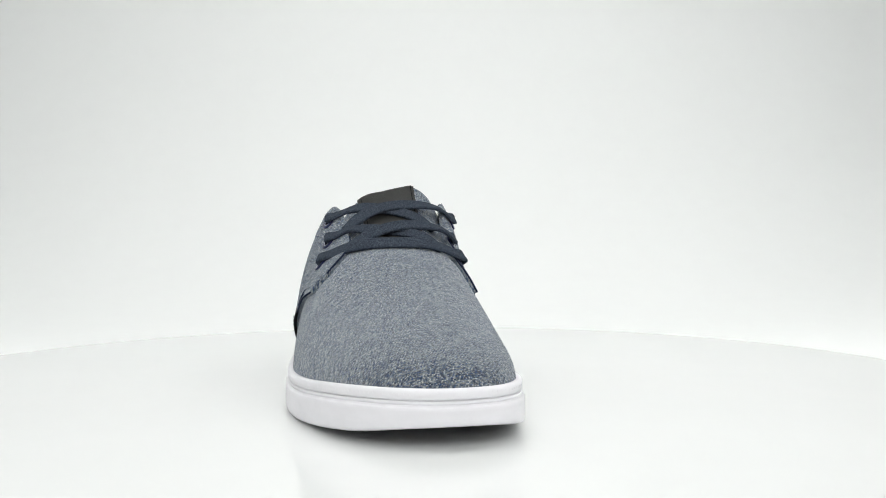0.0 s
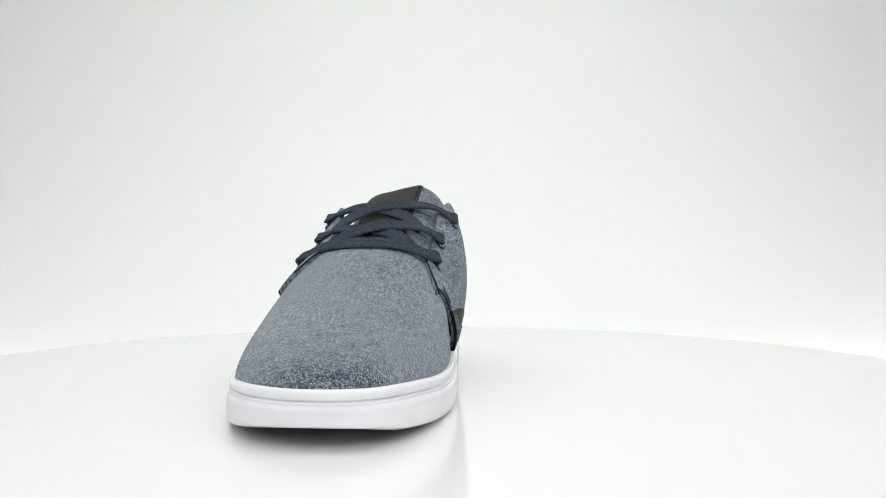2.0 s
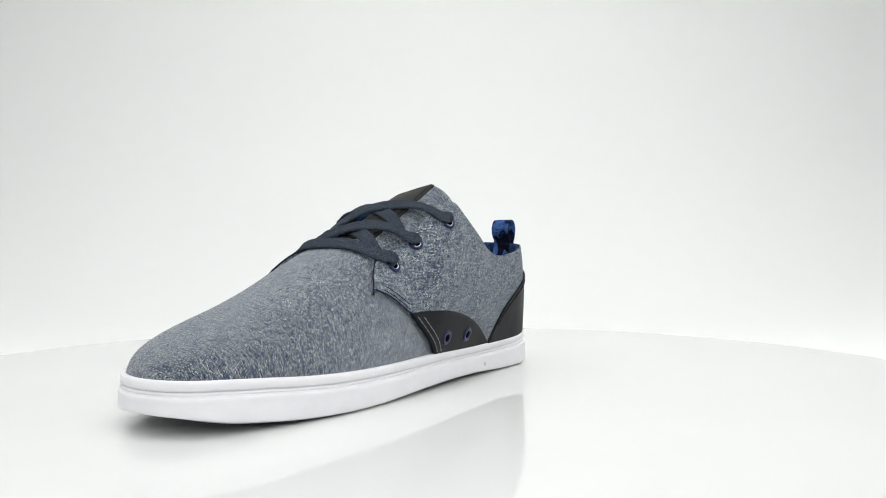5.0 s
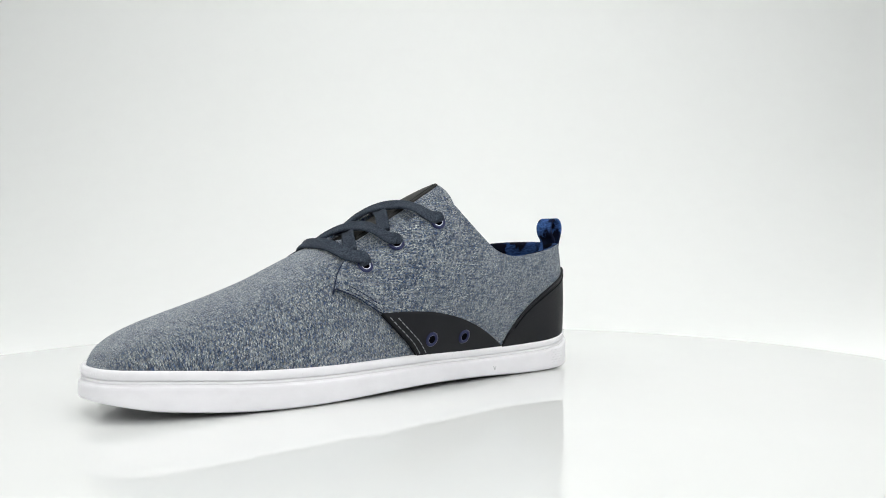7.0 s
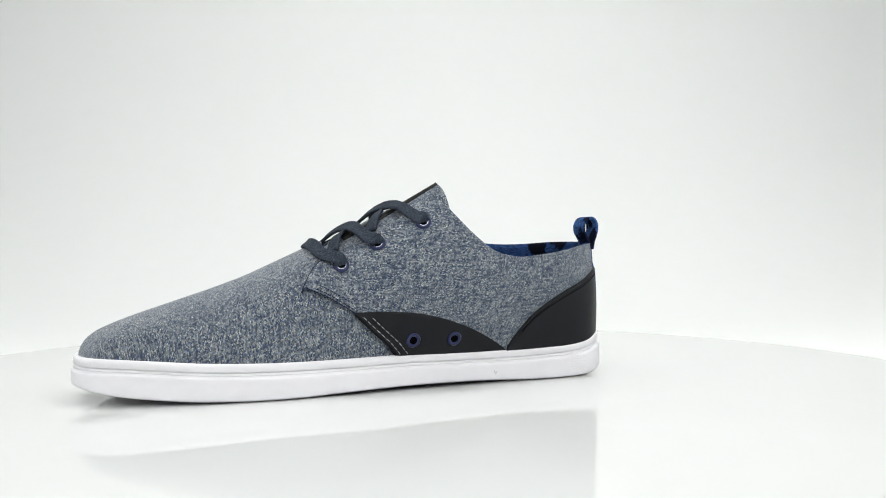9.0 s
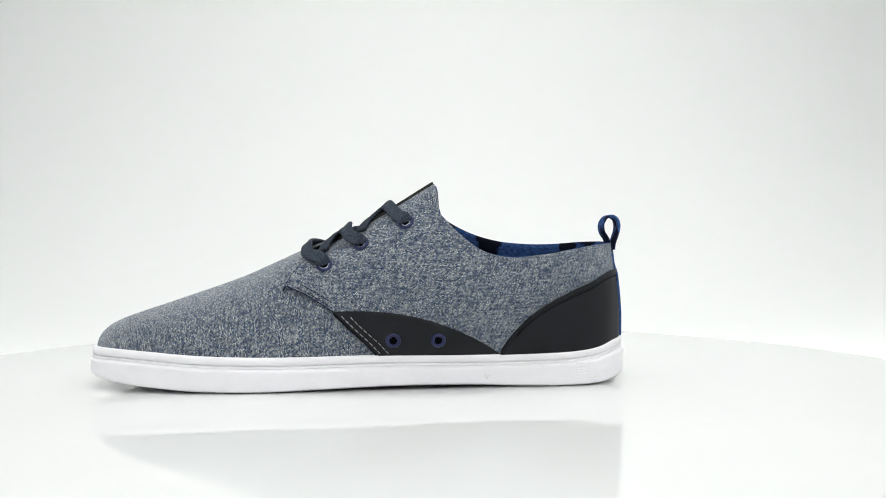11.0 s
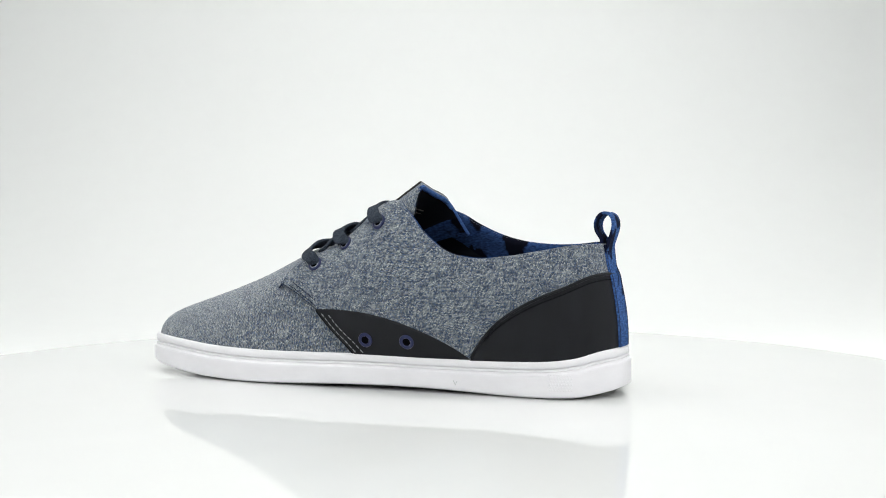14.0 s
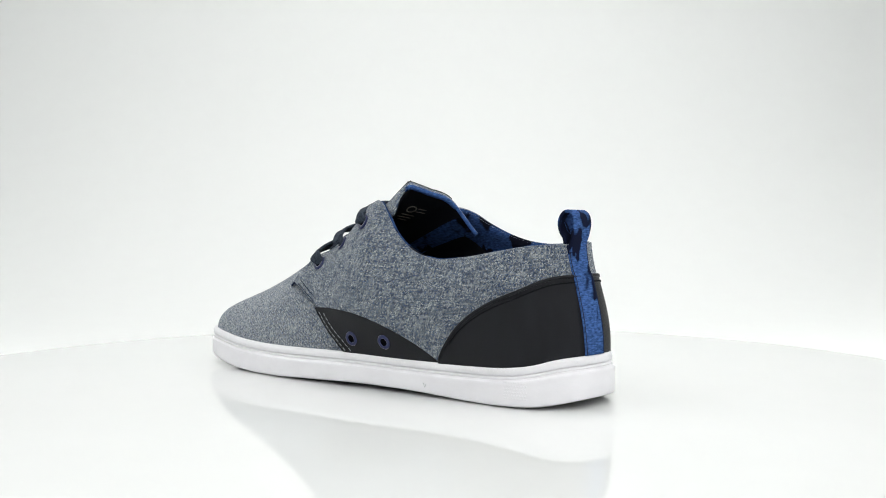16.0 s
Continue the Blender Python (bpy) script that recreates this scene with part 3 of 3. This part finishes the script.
def dish(name, centre, normal, r, material, parent):
    n = Vector(normal).normalized()
    q = n.to_track_quat("Z", "Y").to_matrix()
    verts = [Vector(centre) * MM] + [(Vector(centre) + q @ Vector((r * math.cos(a), r * math.sin(a), 0.25))) * MM for a in np.linspace(0, 2 * math.pi, 20, endpoint=False)]
    faces = [(0, 1 + i, 1 + (i + 1) % 20) for i in range(20)]
    return mesh_object(name, verts, faces, material, parent)


def build_upper(shoe):
    s_l, s_r = arc_at(126, 1), arc_at(116, -1)
    # vamp: all round the toe, from side to side
    s = np.r_[np.linspace(s_l, TOE_S, 110), np.linspace(TOE_S, GIRTH + s_r, 110)[1:]]
    V = vamp_ribs(s, 80)
    N = outward(V, grid_normals(V))
    # behind the seam only a lap under the quarter is left
    hi = []
    for r, q in zip(V, s):
        keys = np.asarray(FRONT_LEFT if q < TOE_S else FRONT_RIGHT, float) + np.array((0, 11.0))
        hi.append(v_where(r, keys) if r[0, 0] < (180 if q < TOE_S else 172) else 1.0)
    hi = np.array(hi)
    hi = np.minimum(1.0, np.maximum(hi, 0.05))
    V, N = cut_ribs(V, np.zeros(len(s)), hi, 44), cut_ribs(N, np.zeros(len(s)), hi, 44)
    # one piece of cloth draped over the ridge: along the foot, and round the girth
    top_z, top_y = hermite(RIDGE, V[..., 0].ravel())[:, 0].reshape(V.shape[:2]), hermite(MIDLINE, V[..., 0].ravel())[:, 0].reshape(V.shape[:2])
    dy, dz = V[..., 1] - top_y, np.maximum(top_z - V[..., 2], 0)
    tip = np.clip((V[..., 0] - 255) / 40, 0, 1)
    laid = np.stack([dy * np.sqrt(1 + (dz * (1 - tip) / (np.abs(dy) + 5))**2), V[..., 0] * 1.05 + 0.9 * dz * tip], -1) * MM
    vamp = sheet("vamp", V * MM, N, 0.0, 0.0012, CHAMBRAY_LIT, shoe, "grey-blue heathered chambray toe", laid)
    # both halves share their normals where they meet on the ridge
    slope = (hermite(RIDGE, V[:, -1, 0] + 2)[:, 0] - hermite(RIDGE, V[:, -1, 0] - 2)[:, 0]) / 4
    met = hi > 0.999
    N[met, -1] = np.stack([-slope, 0 * slope, 1 + 0 * slope], 1)[met]
    N[met, -2] = N[met, -2] * 0.5 + N[met, -1] * 0.5
    N /= np.linalg.norm(N, axis=2, keepdims=True)
    flat = N.reshape(-1, 3)
    vamp.data.normals_split_custom_set_from_vertices(np.concatenate([flat, flat[rim_loop(*N.shape[:2])]]).tolist())

    # quarter: round the heel from seam to seam
    s = np.r_[np.linspace(arc_at(191, 1), 0, 190), np.linspace(0, arc_at(185, -1), 190)[1:]]
    R = side_ribs(s)
    lo = [v_where(r, FRONT_LEFT if q >= 0 else FRONT_RIGHT) if abs(q) > 90 else 0.0 for r, q in zip(R, s)]
    lo = np.minimum(np.array(lo), 0.995)
    Q = cut_ribs(R, lo, np.ones(len(s)), 40)
    NR = outward(R, grid_normals(R))
    NQ = cut_ribs(NR, lo, np.ones(len(s)), 40)
    NQ /= np.linalg.norm(NQ, axis=2, keepdims=True)
    grow = np.clip((Q[..., 0:1] - 105) / 55, 0, 1) * np.clip((Q[..., 2:3] - 20) / 20, 0, 1)
    run = np.concatenate([np.zeros((len(s), 1)), np.cumsum(np.linalg.norm(np.diff(Q, axis=1), axis=2), axis=1)], 1) + Q[:, :1, 2]
    laid = np.stack([np.repeat(s[:, None], 40, 1) + 0.12 * run, run], -1) * MM
    quarter = sheet("quarter", (Q + NQ * grow * 1.3) * MM, NQ, 0.0012, 0.0028, CHAMBRAY_QUARTER, shoe, "grey-blue heathered chambray quarter with lace stays", laid)

    # navy edge cord that also draws the shadow line under the flap
    lift = NQ * (grow * 1.3 + 0.75)
    for side in (1, -1):
        m = (s > 0 if side > 0 else s < 0) & (Q[:, -1, 0] > (160 if side > 0 else 155)) 
        m2 = (s > 0 if side > 0 else s < 0) & (Q[:, 0, 0] > (158 if side > 0 else 149)) & (lo > 0.02)
        for rows_, j in ((m, -1), (m2, 0)):
            pts = (Q + lift)[rows_, j]
            if len(pts) > 4:
                tube("navy_edge_shade", pts * MM, 0.5 * MM, NAVY_THREAD, quarter, "navy flap edge, darkened for the shadow line under it", sides=6)

    # lining: rolled blue edge and printed inside
    m = (np.abs(s) < abs(arc_at(172, 1)))
    inner_part = (np.abs(s[m]) > abs(arc_at(133, 1)))[:, None]
    Rl, Nl = R[m], NR[m]
    rows = [(1.0, 0.6, 0.05), (1.0, 0.0, 0.45), (1.0, -1.2, 0.5), (0.985, -2.3, 0.0)] + [(v, -2.9, 0.0) for v in np.linspace(0.95, 0.12, 16)]
    L = np.empty((len(Rl), len(rows), 3))
    for j, (v, off, up) in enumerate(rows):
        k = v * (NV - 1)
        a, f = int(k), k - int(k)
        b = min(a + 1, NV - 1)
        base = Rl[:, a] * (1 - f) + Rl[:, b] * f
        nn = Nl[:, a] * (1 - f) + Nl[:, b] * f
        L[:, j] = base + nn * off + np.array((0, 0, up))
        if j < 5:
            q = int(0.84 * (NV - 1))
            L[:, j] = np.where(inner_part, Rl[:, q] - Nl[:, q] * 1.6, L[:, j])
    # lower rows are coloured near-black for the shade deep in the shoe
    upper, deep = L[:, :9], L[:, 8:]
    mesh_object("lining", upper.reshape(-1, 3) * MM, grid_faces(*upper.shape[:2]), LINING, shoe, "navy printed denim collar lining with dark leaves")
    mesh_object("deep_lining_shade", deep.reshape(-1, 3) * MM, grid_faces(*deep.shape[:2]), INNER_SHADE, shoe, "lining deep in the shoe, near-black with its shade in the colour")

    # seam stitching along the quarter's front edge
    for side, keys, x0, x1 in ((1, FRONT_LEFT, 165, 186), (-1, FRONT_RIGHT, 155, 176)):
        for inset in (1.6, 4.2):
            xs = np.linspace(x0, x1 - inset, 11)
            for i, xx in enumerate(xs[:-1]):
                zz = np.interp(xx, *np.asarray(keys).T) + inset
                p, n = surface_point(xx, zz, side, 1.32)
                x2 = xx + 0.68 * (xs[1] - xs[0])
                q, _ = surface_point(x2, np.interp(x2, *np.asarray(keys).T) + inset, side, 1.32)
                if np.linalg.norm(q - p) > 2.6:
                    continue
                tube("stitch", np.array([p, (p + q) / 2 + n * 0.12, q]) * MM, 0.28 * MM, NAVY_THREAD, quarter, sides=6, ups=np.tile(n, (3, 1)))

    # side guards in black leather with two vent eyelets each
    for side, front, top, xa, xb, holes in ((1, FRONT_LEFT, GUARD_LEFT, 74.5, 165, ((132.5, 27.5), (108.5, 27.3))),
                                            (-1, FRONT_RIGHT, GUARD_RIGHT, 64.5, 155, ((122.5, 28), (98.5, 28)))):
        sg = np.linspace(arc_at(xa, side), arc_at(xb, side), 90)
        Rg = side_ribs(sg)
        Ng = outward(Rg, grid_normals(Rg))
        lo = np.array([v_where(r, front) for r in Rg])
        hi = np.maximum(np.array([v_where(r, top) for r in Rg]), lo + 0.002)
        G = cut_ribs(Rg, lo, hi, 14)
        NG = cut_ribs(Ng, lo, hi, 14)
        G = G + NG * 1.3 * np.clip((G[..., 0:1] - 105) / 55, 0, 1) * np.clip((G[..., 2:3] - 20) / 20, 0, 1)
        guard = sheet("side_guard", G * MM, NG, 0.0017 if side > 0 else 0.0013, 0.0012, LEATHER, shoe, "smooth black leather side panel")
        for hx, hz in holes:
            p, n = surface_point(hx, hz, side, 1.75)
            ring("vent_eyelet", p + n * 0.1, n, 3.1, 1.05, NAVY_METAL, guard, "navy metal eyelet")
            dish("vent_hole_shade", p - n * 0.0, n, 2.3, HOLE_SHADE, guard)
        # two rows of pale stitches beside the front edge
        f = np.asarray(front)
        for shift in (2.2, 6.6):
            zs = np.linspace(20.5, 41.0 if shift < 4 else 40.5, 10)
            for za, zb in zip(zs[:-1], zs[1:]):
                pts = []
                for z in (za, za + 0.66 * (zb - za)):
                    x = np.interp(z, f[:, 1], f[:, 0]) - shift
                    pts.append(surface_point(x, z, side, 1.85))
                (p, n), (q, _) = pts
                tube("stitch", np.array([p, (p + q) / 2 + n * 0.15, q]) * MM, 0.22 * MM, THREAD, guard, "pale grey stitch", sides=6, ups=np.tile(n, (3, 1)))
        # dark fold along the front edge
        pts = [surface_point(np.interp(z, f[:, 1], f[:, 0]) + 0.4, z, side, 0.9)[0] for z in np.linspace(19.6, 42.0, 12)]
        tube("edge_fold", np.array(pts) * MM, 0.8 * MM, DARK_THREAD, guard, "dark cut edge", sides=6)

    # heel counter
    sc = np.r_[np.linspace(arc_at(75, 1), 0, 70), np.linspace(0, arc_at(72, -1), 70)[1:]]
    Rc = side_ribs(sc)
    Nc = outward(Rc, grid_normals(Rc))
    hi = np.maximum(np.array([v_where(r, COUNTER_TOP) for r in Rc]), 0.002)
    C = cut_ribs(Rc, np.zeros(len(sc)), hi, 26)
    NC = cut_ribs(Nc, np.zeros(len(sc)), hi, 26)
    counter = sheet("heel_counter", C * MM, NC, 0.0021, 0.0014, LEATHER, shoe, "smooth black leather heel counter")
    edge = C[:, -1] + NC[:, -1] * 1.9
    edge = edge[edge[:, 2] > sole_top(edge[:, 0]) + 0.4]
    tube("piping", edge * MM, 0.85 * MM, LEATHER, counter, "black rolled edge", sides=8)
    inner = cut_ribs(Rc, np.maximum(hi - 0.055, 0), np.maximum(hi - 0.055, 0) + 1e-4, 2)[:, 0] + NC[:, -1] * 2.25
    tube("stitch_ridge", inner[6:-6] * MM, 0.42 * MM, DARK_THREAD, counter, "raised black stitch line", sides=6)

    # printed tape up the heel, and its pull loop
    fine = np.linspace(-14, 28, 85)
    Rt = side_ribs(fine)
    Nt = outward(Rt, grid_normals(Rt))
    vv = np.linspace(0.02, 0.99, 30)
    Tt, NT = np.empty((11, 30, 3)), np.empty((11, 30, 3))
    for j, v in enumerate(vv):
        k = min(int(v * (NV - 1)), NV - 2)
        f = v * (NV - 1) - k
        at = 3.4 + 3.0 * v + 1.4 * v**3 + np.linspace(1, -1, 11) * (7.2 + 1.4 * v + 3.0 * v**2)
        for c in range(3):
            Tt[:, j, c] = np.interp(at, fine, Rt[:, k, c] * (1 - f) + Rt[:, k + 1, c] * f)
            NT[:, j, c] = np.interp(at, fine, Nt[:, k, c] * (1 - f) + Nt[:, k + 1, c] * f)
    lift = np.interp(np.linspace(0, 1, 30), (0, 0.70, 0.80, 1), (3.1, 3.1, 1.9, 1.9))[None, :, None]
    strip = sheet("heel_tape", (Tt + NT * lift) * MM, NT, 0.0, 0.0009, TAPE, shoe, "blue denim heel tape printed with dark leaves")
    for e in (0, 10):
        sgn = 1 if e == 0 else -1
        pe = (Tt + NT * (lift + 0.15))[e] + np.array((0, -sgn * 0.7, 0))
        tube("tape_edge", pe * MM, 0.25 * MM, NAVY_THREAD, strip, "navy edge stitching", sides=6)
    path = [(7.4, 74.5), (6.8, 78.5), (5.2, 83.0), (4.2, 87.4), (4.9, 91.4), (7.6, 93.7), (11.0, 92.9), (13.3, 89.2), (12.9, 84.6), (10.4, 80.3), (10.6, 76.0), (12.8, 71.0)]
    k = np.c_[np.arange(len(path)), np.asarray(path, float)]
    pp = hermite(k, np.linspace(0, len(path) - 1, 56))
    tn = np.gradient(pp, axis=0)
    tn /= np.linalg.norm(tn, axis=1, keepdims=True)
    nm = np.c_[tn[:, 1], -tn[:, 0]]
    cy, hw = 8.2, 6.3
    outer = np.stack([np.c_[pp[:, 0] + nm[:, 0] * 0.68, np.full(56, cy + y), pp[:, 1] + nm[:, 1] * 0.68] for y in np.linspace(-hw, hw, 9)], 0)
    inner_ = np.stack([np.c_[pp[:, 0] - nm[:, 0] * 0.68, np.full(56, cy + y), pp[:, 1] - nm[:, 1] * 0.68] for y in np.linspace(hw, -hw, 9)], 0)
    both = np.concatenate([outer, inner_, outer[:1]], 0)
    mesh_object("pull_loop", both.reshape(-1, 3) * MM, grid_faces(*both.shape[:2]), TAPE, shoe, "blue denim pull loop standing above the heel")
    return quarter


# tongue -----------------------------------------------------------------------
TONGUE = [(0, 196, 64), (0.2, 178, 74), (0.45, 155, 86.5), (0.65, 136, 97.0), (0.85, 119, 107.0), (1.0, 110.5, 111.8)]


def tongue_point(a, b):
    a, b = np.asarray(a, float), np.asarray(b, float)
    c = hermite(TONGUE, b.ravel()).reshape(*b.shape, 2)
    w = 22.5 + 7.5 * b
    top = hermite([(-1, -27), (-0.5, -7.6), (0, -2.6), (0.3, -0.4), (0.5, 0.5), (0.62, -1.2), (0.8, -6.0), (1, -17)], a.ravel()).reshape(a.shape)
    mixed = b**1.5
    x = c[..., 0] - np.where(a > 0, 3.0, 9.0) * np.abs(a)**2 * b
    y = a * w + 3.5 * b + np.maximum(a, 0) * (6.0 - 3.5 * b)
    z = c[..., 1] - 7 * np.abs(a)**2.3 * (1 - mixed) + top * mixed
    return np.stack([x, y, z], -1)


def build_tongue(shoe):
    A, Bv = np.meshgrid(np.linspace(-1, 1, 33), np.linspace(0, 1, 40), indexing="ij")
    P = tongue_point(A, Bv)
    N = grid_normals(P)
    N *= np.where(N[..., 2:3] < 0, -1, 1)
    tongue = sheet("tongue", P * MM, N, 0.0, 0.0022, CHAMBRAY_QUARTER, shoe, "padded chambray tongue standing above the laces", np.stack([A * 30, Bv * 100], -1) * MM)
    low = P - N * 3.2
    # one near-black for the tongue's dark print and the shade inside
    mesh_object("tongue_lining", low[4:].reshape(-1, 3) * MM, grid_faces(29, 40), INNER_SHADE, tongue, "near-black smooth lining, dark print and inner shade in one colour")
    mesh_object("tongue_facing", low[:5].reshape(-1, 3) * MM, grid_faces(5, 40), LINING, tongue, "navy printed denim facing")
    edge = tongue_point(np.linspace(-0.98, 0.62, 40), np.full(40, 0.985)) - N[:, -1].mean(0) * 2.9
    tube("tongue_binding", edge * MM, 1.5 * MM, TAPE, tongue, "blue rolled binding", sides=8)
    # leather label over the middle of the tongue
    A, Bv = np.meshgrid(np.linspace(-0.52, 0.52, 14), np.linspace(0.36, 0.995, 26), indexing="ij")
    Pl = tongue_point(A, Bv)
    Nl = grid_normals(Pl)
    Nl *= np.where(Nl[..., 2:3] < 0, -1, 1)
    label = sheet("tongue_label", Pl * MM, Nl, 0.0011, 0.0013, LABEL, tongue, "dark leather label patch")
    for a in (-0.47, 0.47):
        line = tongue_point(np.full(24, a), np.linspace(0.38, 0.99, 24)) + np.array((0, 0, 1.15))
        tube("label_stitch", line * MM, 0.28 * MM, DARK_THREAD, label, "dark stitch line", sides=6)
    # worn emblem and unreadable print on the inside, as plain shapes
    def inside(a, b):
        a, b = np.atleast_1d(a), np.atleast_1d(b)
        return tongue_point(a, b) + np.array((-2.4, 0, -3.9))
    turn = np.linspace(0, 2 * math.pi, 28, endpoint=False)
    tube("emblem_ring", inside(0.10 + 0.10 * np.cos(turn), 0.77 + 0.028 * np.sin(turn)) * MM, 0.35 * MM, PRINT, tongue, "small worn grey emblem ring", sides=6, closed=True)
    for b, a0, a1 in ((0.79, -0.22, -0.03), (0.76, -0.26, -0.05), (0.715, -0.10, 0.20), (0.69, -0.06, 0.24), (0.665, -0.02, 0.18)):
        tube("print_bar", inside(np.linspace(a0, a1, 6), np.full(6, b)) * MM, 0.5 * MM, PRINT, tongue, "small grey print, unreadable", flat=(0.75 * MM, 0.2 * MM))


# laces ------------------------------------------------------------------------
EYES_LEFT = ((125, 90.2), (149, 78.6), (169.5, 67.2))
EYES_RIGHT = ((130, 90.2), (146.5, 79), (165, 67.6))


def smooth_path(pts, n):
    p = np.asarray(pts, float)
    d = np.r_[0, np.cumsum(np.linalg.norm(np.diff(p, axis=0), axis=1))]
    return hermite(np.c_[d, p], np.linspace(0, d[-1], n))


def build_laces(shoe):
    eyes = {}
    for side, rows in ((1, EYES_LEFT), (-1, EYES_RIGHT)):
        for k, (x, z) in enumerate(rows):
            p, n = surface_point(x, z, side, 1.3)
            eyes[side, k] = (p, n)
            ey = ring("eyelet", p + n * 0.15, n, 3.3, 1.15, NAVY_METAL, shoe, "navy enamelled lace eyelet")
            ring("eyelet_rim", p + n * 0.45, n, 2.6, 0.5, BRIGHT_METAL, ey, "bright metal inner rim")
            dish("eyelet_hole_shade", p - n * 0.05, n, 2.3, HOLE_SHADE, ey)
    lace = new("lace")
    lace.parent = shoe
    lace["label"] = "flat dark navy cotton lace criss-crossed over three eyelet pairs"

    def strap(name, side, k, far, lift):
        """From an eyelet up over the stay edge and across to far."""
        p, n = eyes[side, k]
        keys = COLLAR_LEFT if side > 0 else COLLAR_RIGHT
        kk = np.asarray(keys, float)[9:]
        ex = p[0] + ((7, 7, 5) if side > 0 else (4, 5, 5))[k]
        ey = np.interp(ex, kk[:, 1], kk[:, 2])
        ez = np.interp(ex, kk[:, 1], kk[:, 3])
        pts = [p - n * 0.8, p + n * 1.8 + np.array((0.5, 0, 1.2)), p * 0.55 + np.array((ex, ey, ez)) * 0.45 + n * 2.5, np.array((ex + 1, ey - side * 0.3, ez + 2.2 + lift * 0.7))]
        ups = [n, n, n * 0.8 + np.array((0, 0, 0.2)), n * 0.45 + np.array((0.1, 0, 0.6))]
        for f in far:
            pts.append(np.array(f[:3], float))
            ups.append(np.array(f[3:], float))
        path = smooth_path(pts, 64)
        d = np.r_[0, np.cumsum(np.linalg.norm(np.diff(np.asarray(pts), axis=0), axis=1))]
        u = hermite(np.c_[d, np.array(ups)], np.linspace(0, d[-1], 64))
        return tube(name, path * MM, 0, LACE, lace, flat=(3.7 * MM, 1.1 * MM), ups=u, sides=20)

    # lowest bar, straight across
    (pl, nl), (pr, nr) = eyes[1, 2], eyes[-1, 2]
    pts = [pr - nr * 0.8, pr + nr * 1.6 + np.array((0.5, 0, 1.4)), (169, -33, 73.5), (175, -23, 77.3), (181, 0, 79.4), (181, 18, 78.2), (178, 31, 73.5), pl + nl * 1.8 + np.array((0.8, 0, 2.0)), pl - nl * 0.8]
    ups = [nr, nr, (0.3, -0.7, 0.6), (0.6, -0.35, 0.72), (0.67, 0, 0.74), (0.62, 0.3, 0.72), (0.3, 0.75, 0.6), nl, nl]
    d = np.r_[0, np.cumsum(np.linalg.norm(np.diff(np.asarray([np.asarray(q, float) for q in pts]), axis=0), axis=1))]
    P = hermite(np.c_[d, np.asarray([np.asarray(q, float) for q in pts])], np.linspace(0, d[-1], 90))
    U = hermite(np.c_[d, np.asarray([np.asarray(q, float) for q in ups])], np.linspace(0, d[-1], 90))
    tube("lace_bar", P * MM, 0, LACE, lace, flat=(3.7 * MM, 1.1 * MM), ups=U, sides=20)
    # crossing straps: the one from the left lies on top
    strap("lace_strap", 1, 1, [(159, 12, 88.8, 0.66, 0.1, 0.74), (163, -4, 86.8, 0.66, -0.1, 0.74), (168, -17, 81.0, 0.7, -0.3, 0.6), (171, -25, 75.5, 0.5, -0.4, 0.7)], 0.8)
    strap("lace_strap", -1, 1, [(156, -12, 86.6, 0.66, -0.1, 0.74), (160, 2, 85.6, 0.66, 0.1, 0.74), (168, 16, 82.0, 0.7, 0.3, 0.6), (172, 25, 75.0, 0.5, 0.4, 0.7)], 0.0)
    strap("lace_strap", 1, 0, [(137, 12, 100.6, 0.66, 0.1, 0.74), (141, -4, 98.4, 0.66, -0.1, 0.74), (146, -16, 92.5, 0.7, -0.3, 0.6), (151, -23, 86.5, 0.5, -0.4, 0.7)], 0.8)
    strap("lace_strap", -1, 0, [(135, -12, 99.0, 0.66, -0.1, 0.74), (139, 2, 97.6, 0.66, 0.1, 0.74), (146, 16, 93.0, 0.7, 0.3, 0.6), (151, 25, 86.0, 0.5, 0.4, 0.7)], 0.0)


def build_shoe():
    shoe = new("shoe")
    build_sole(shoe)
    build_upper(shoe)
    build_tongue(shoe)
    build_laces(shoe)
    return tagged(shoe, "grey-blue chambray lace-up sneaker with white rubber sole on the turntable", "shoe")


build_tent()
build_light_panel(ROOF_PANEL, 2.15, 0.55)
build_light_panel(FRONT_PANEL, 1.95, 0.50)
turntable = build_turntable()
shoe = build_shoe()

# turning: clockwise from above at an even rate
RATE, AT_T, AT_TURN = 9.0925, 12.3, 167.0
HEEL = Vector((0.128, -0.020, 0.0))


def motions():
    shoe_rows, disc_rows = [], []
    for i in range(17):
        t = float(i)
        turn = -RATE * (t - AT_T)
        shoe_rows.append((t, pose(0, 0, 0, 0, 0, turn) @ pose(*HEEL, 0, 0, AT_TURN)))
        disc_rows.append((t, pose(0, 0, 0, 0, 0, turn)))
    walk(shoe, shoe_rows)
    walk(turntable, disc_rows)


motions()
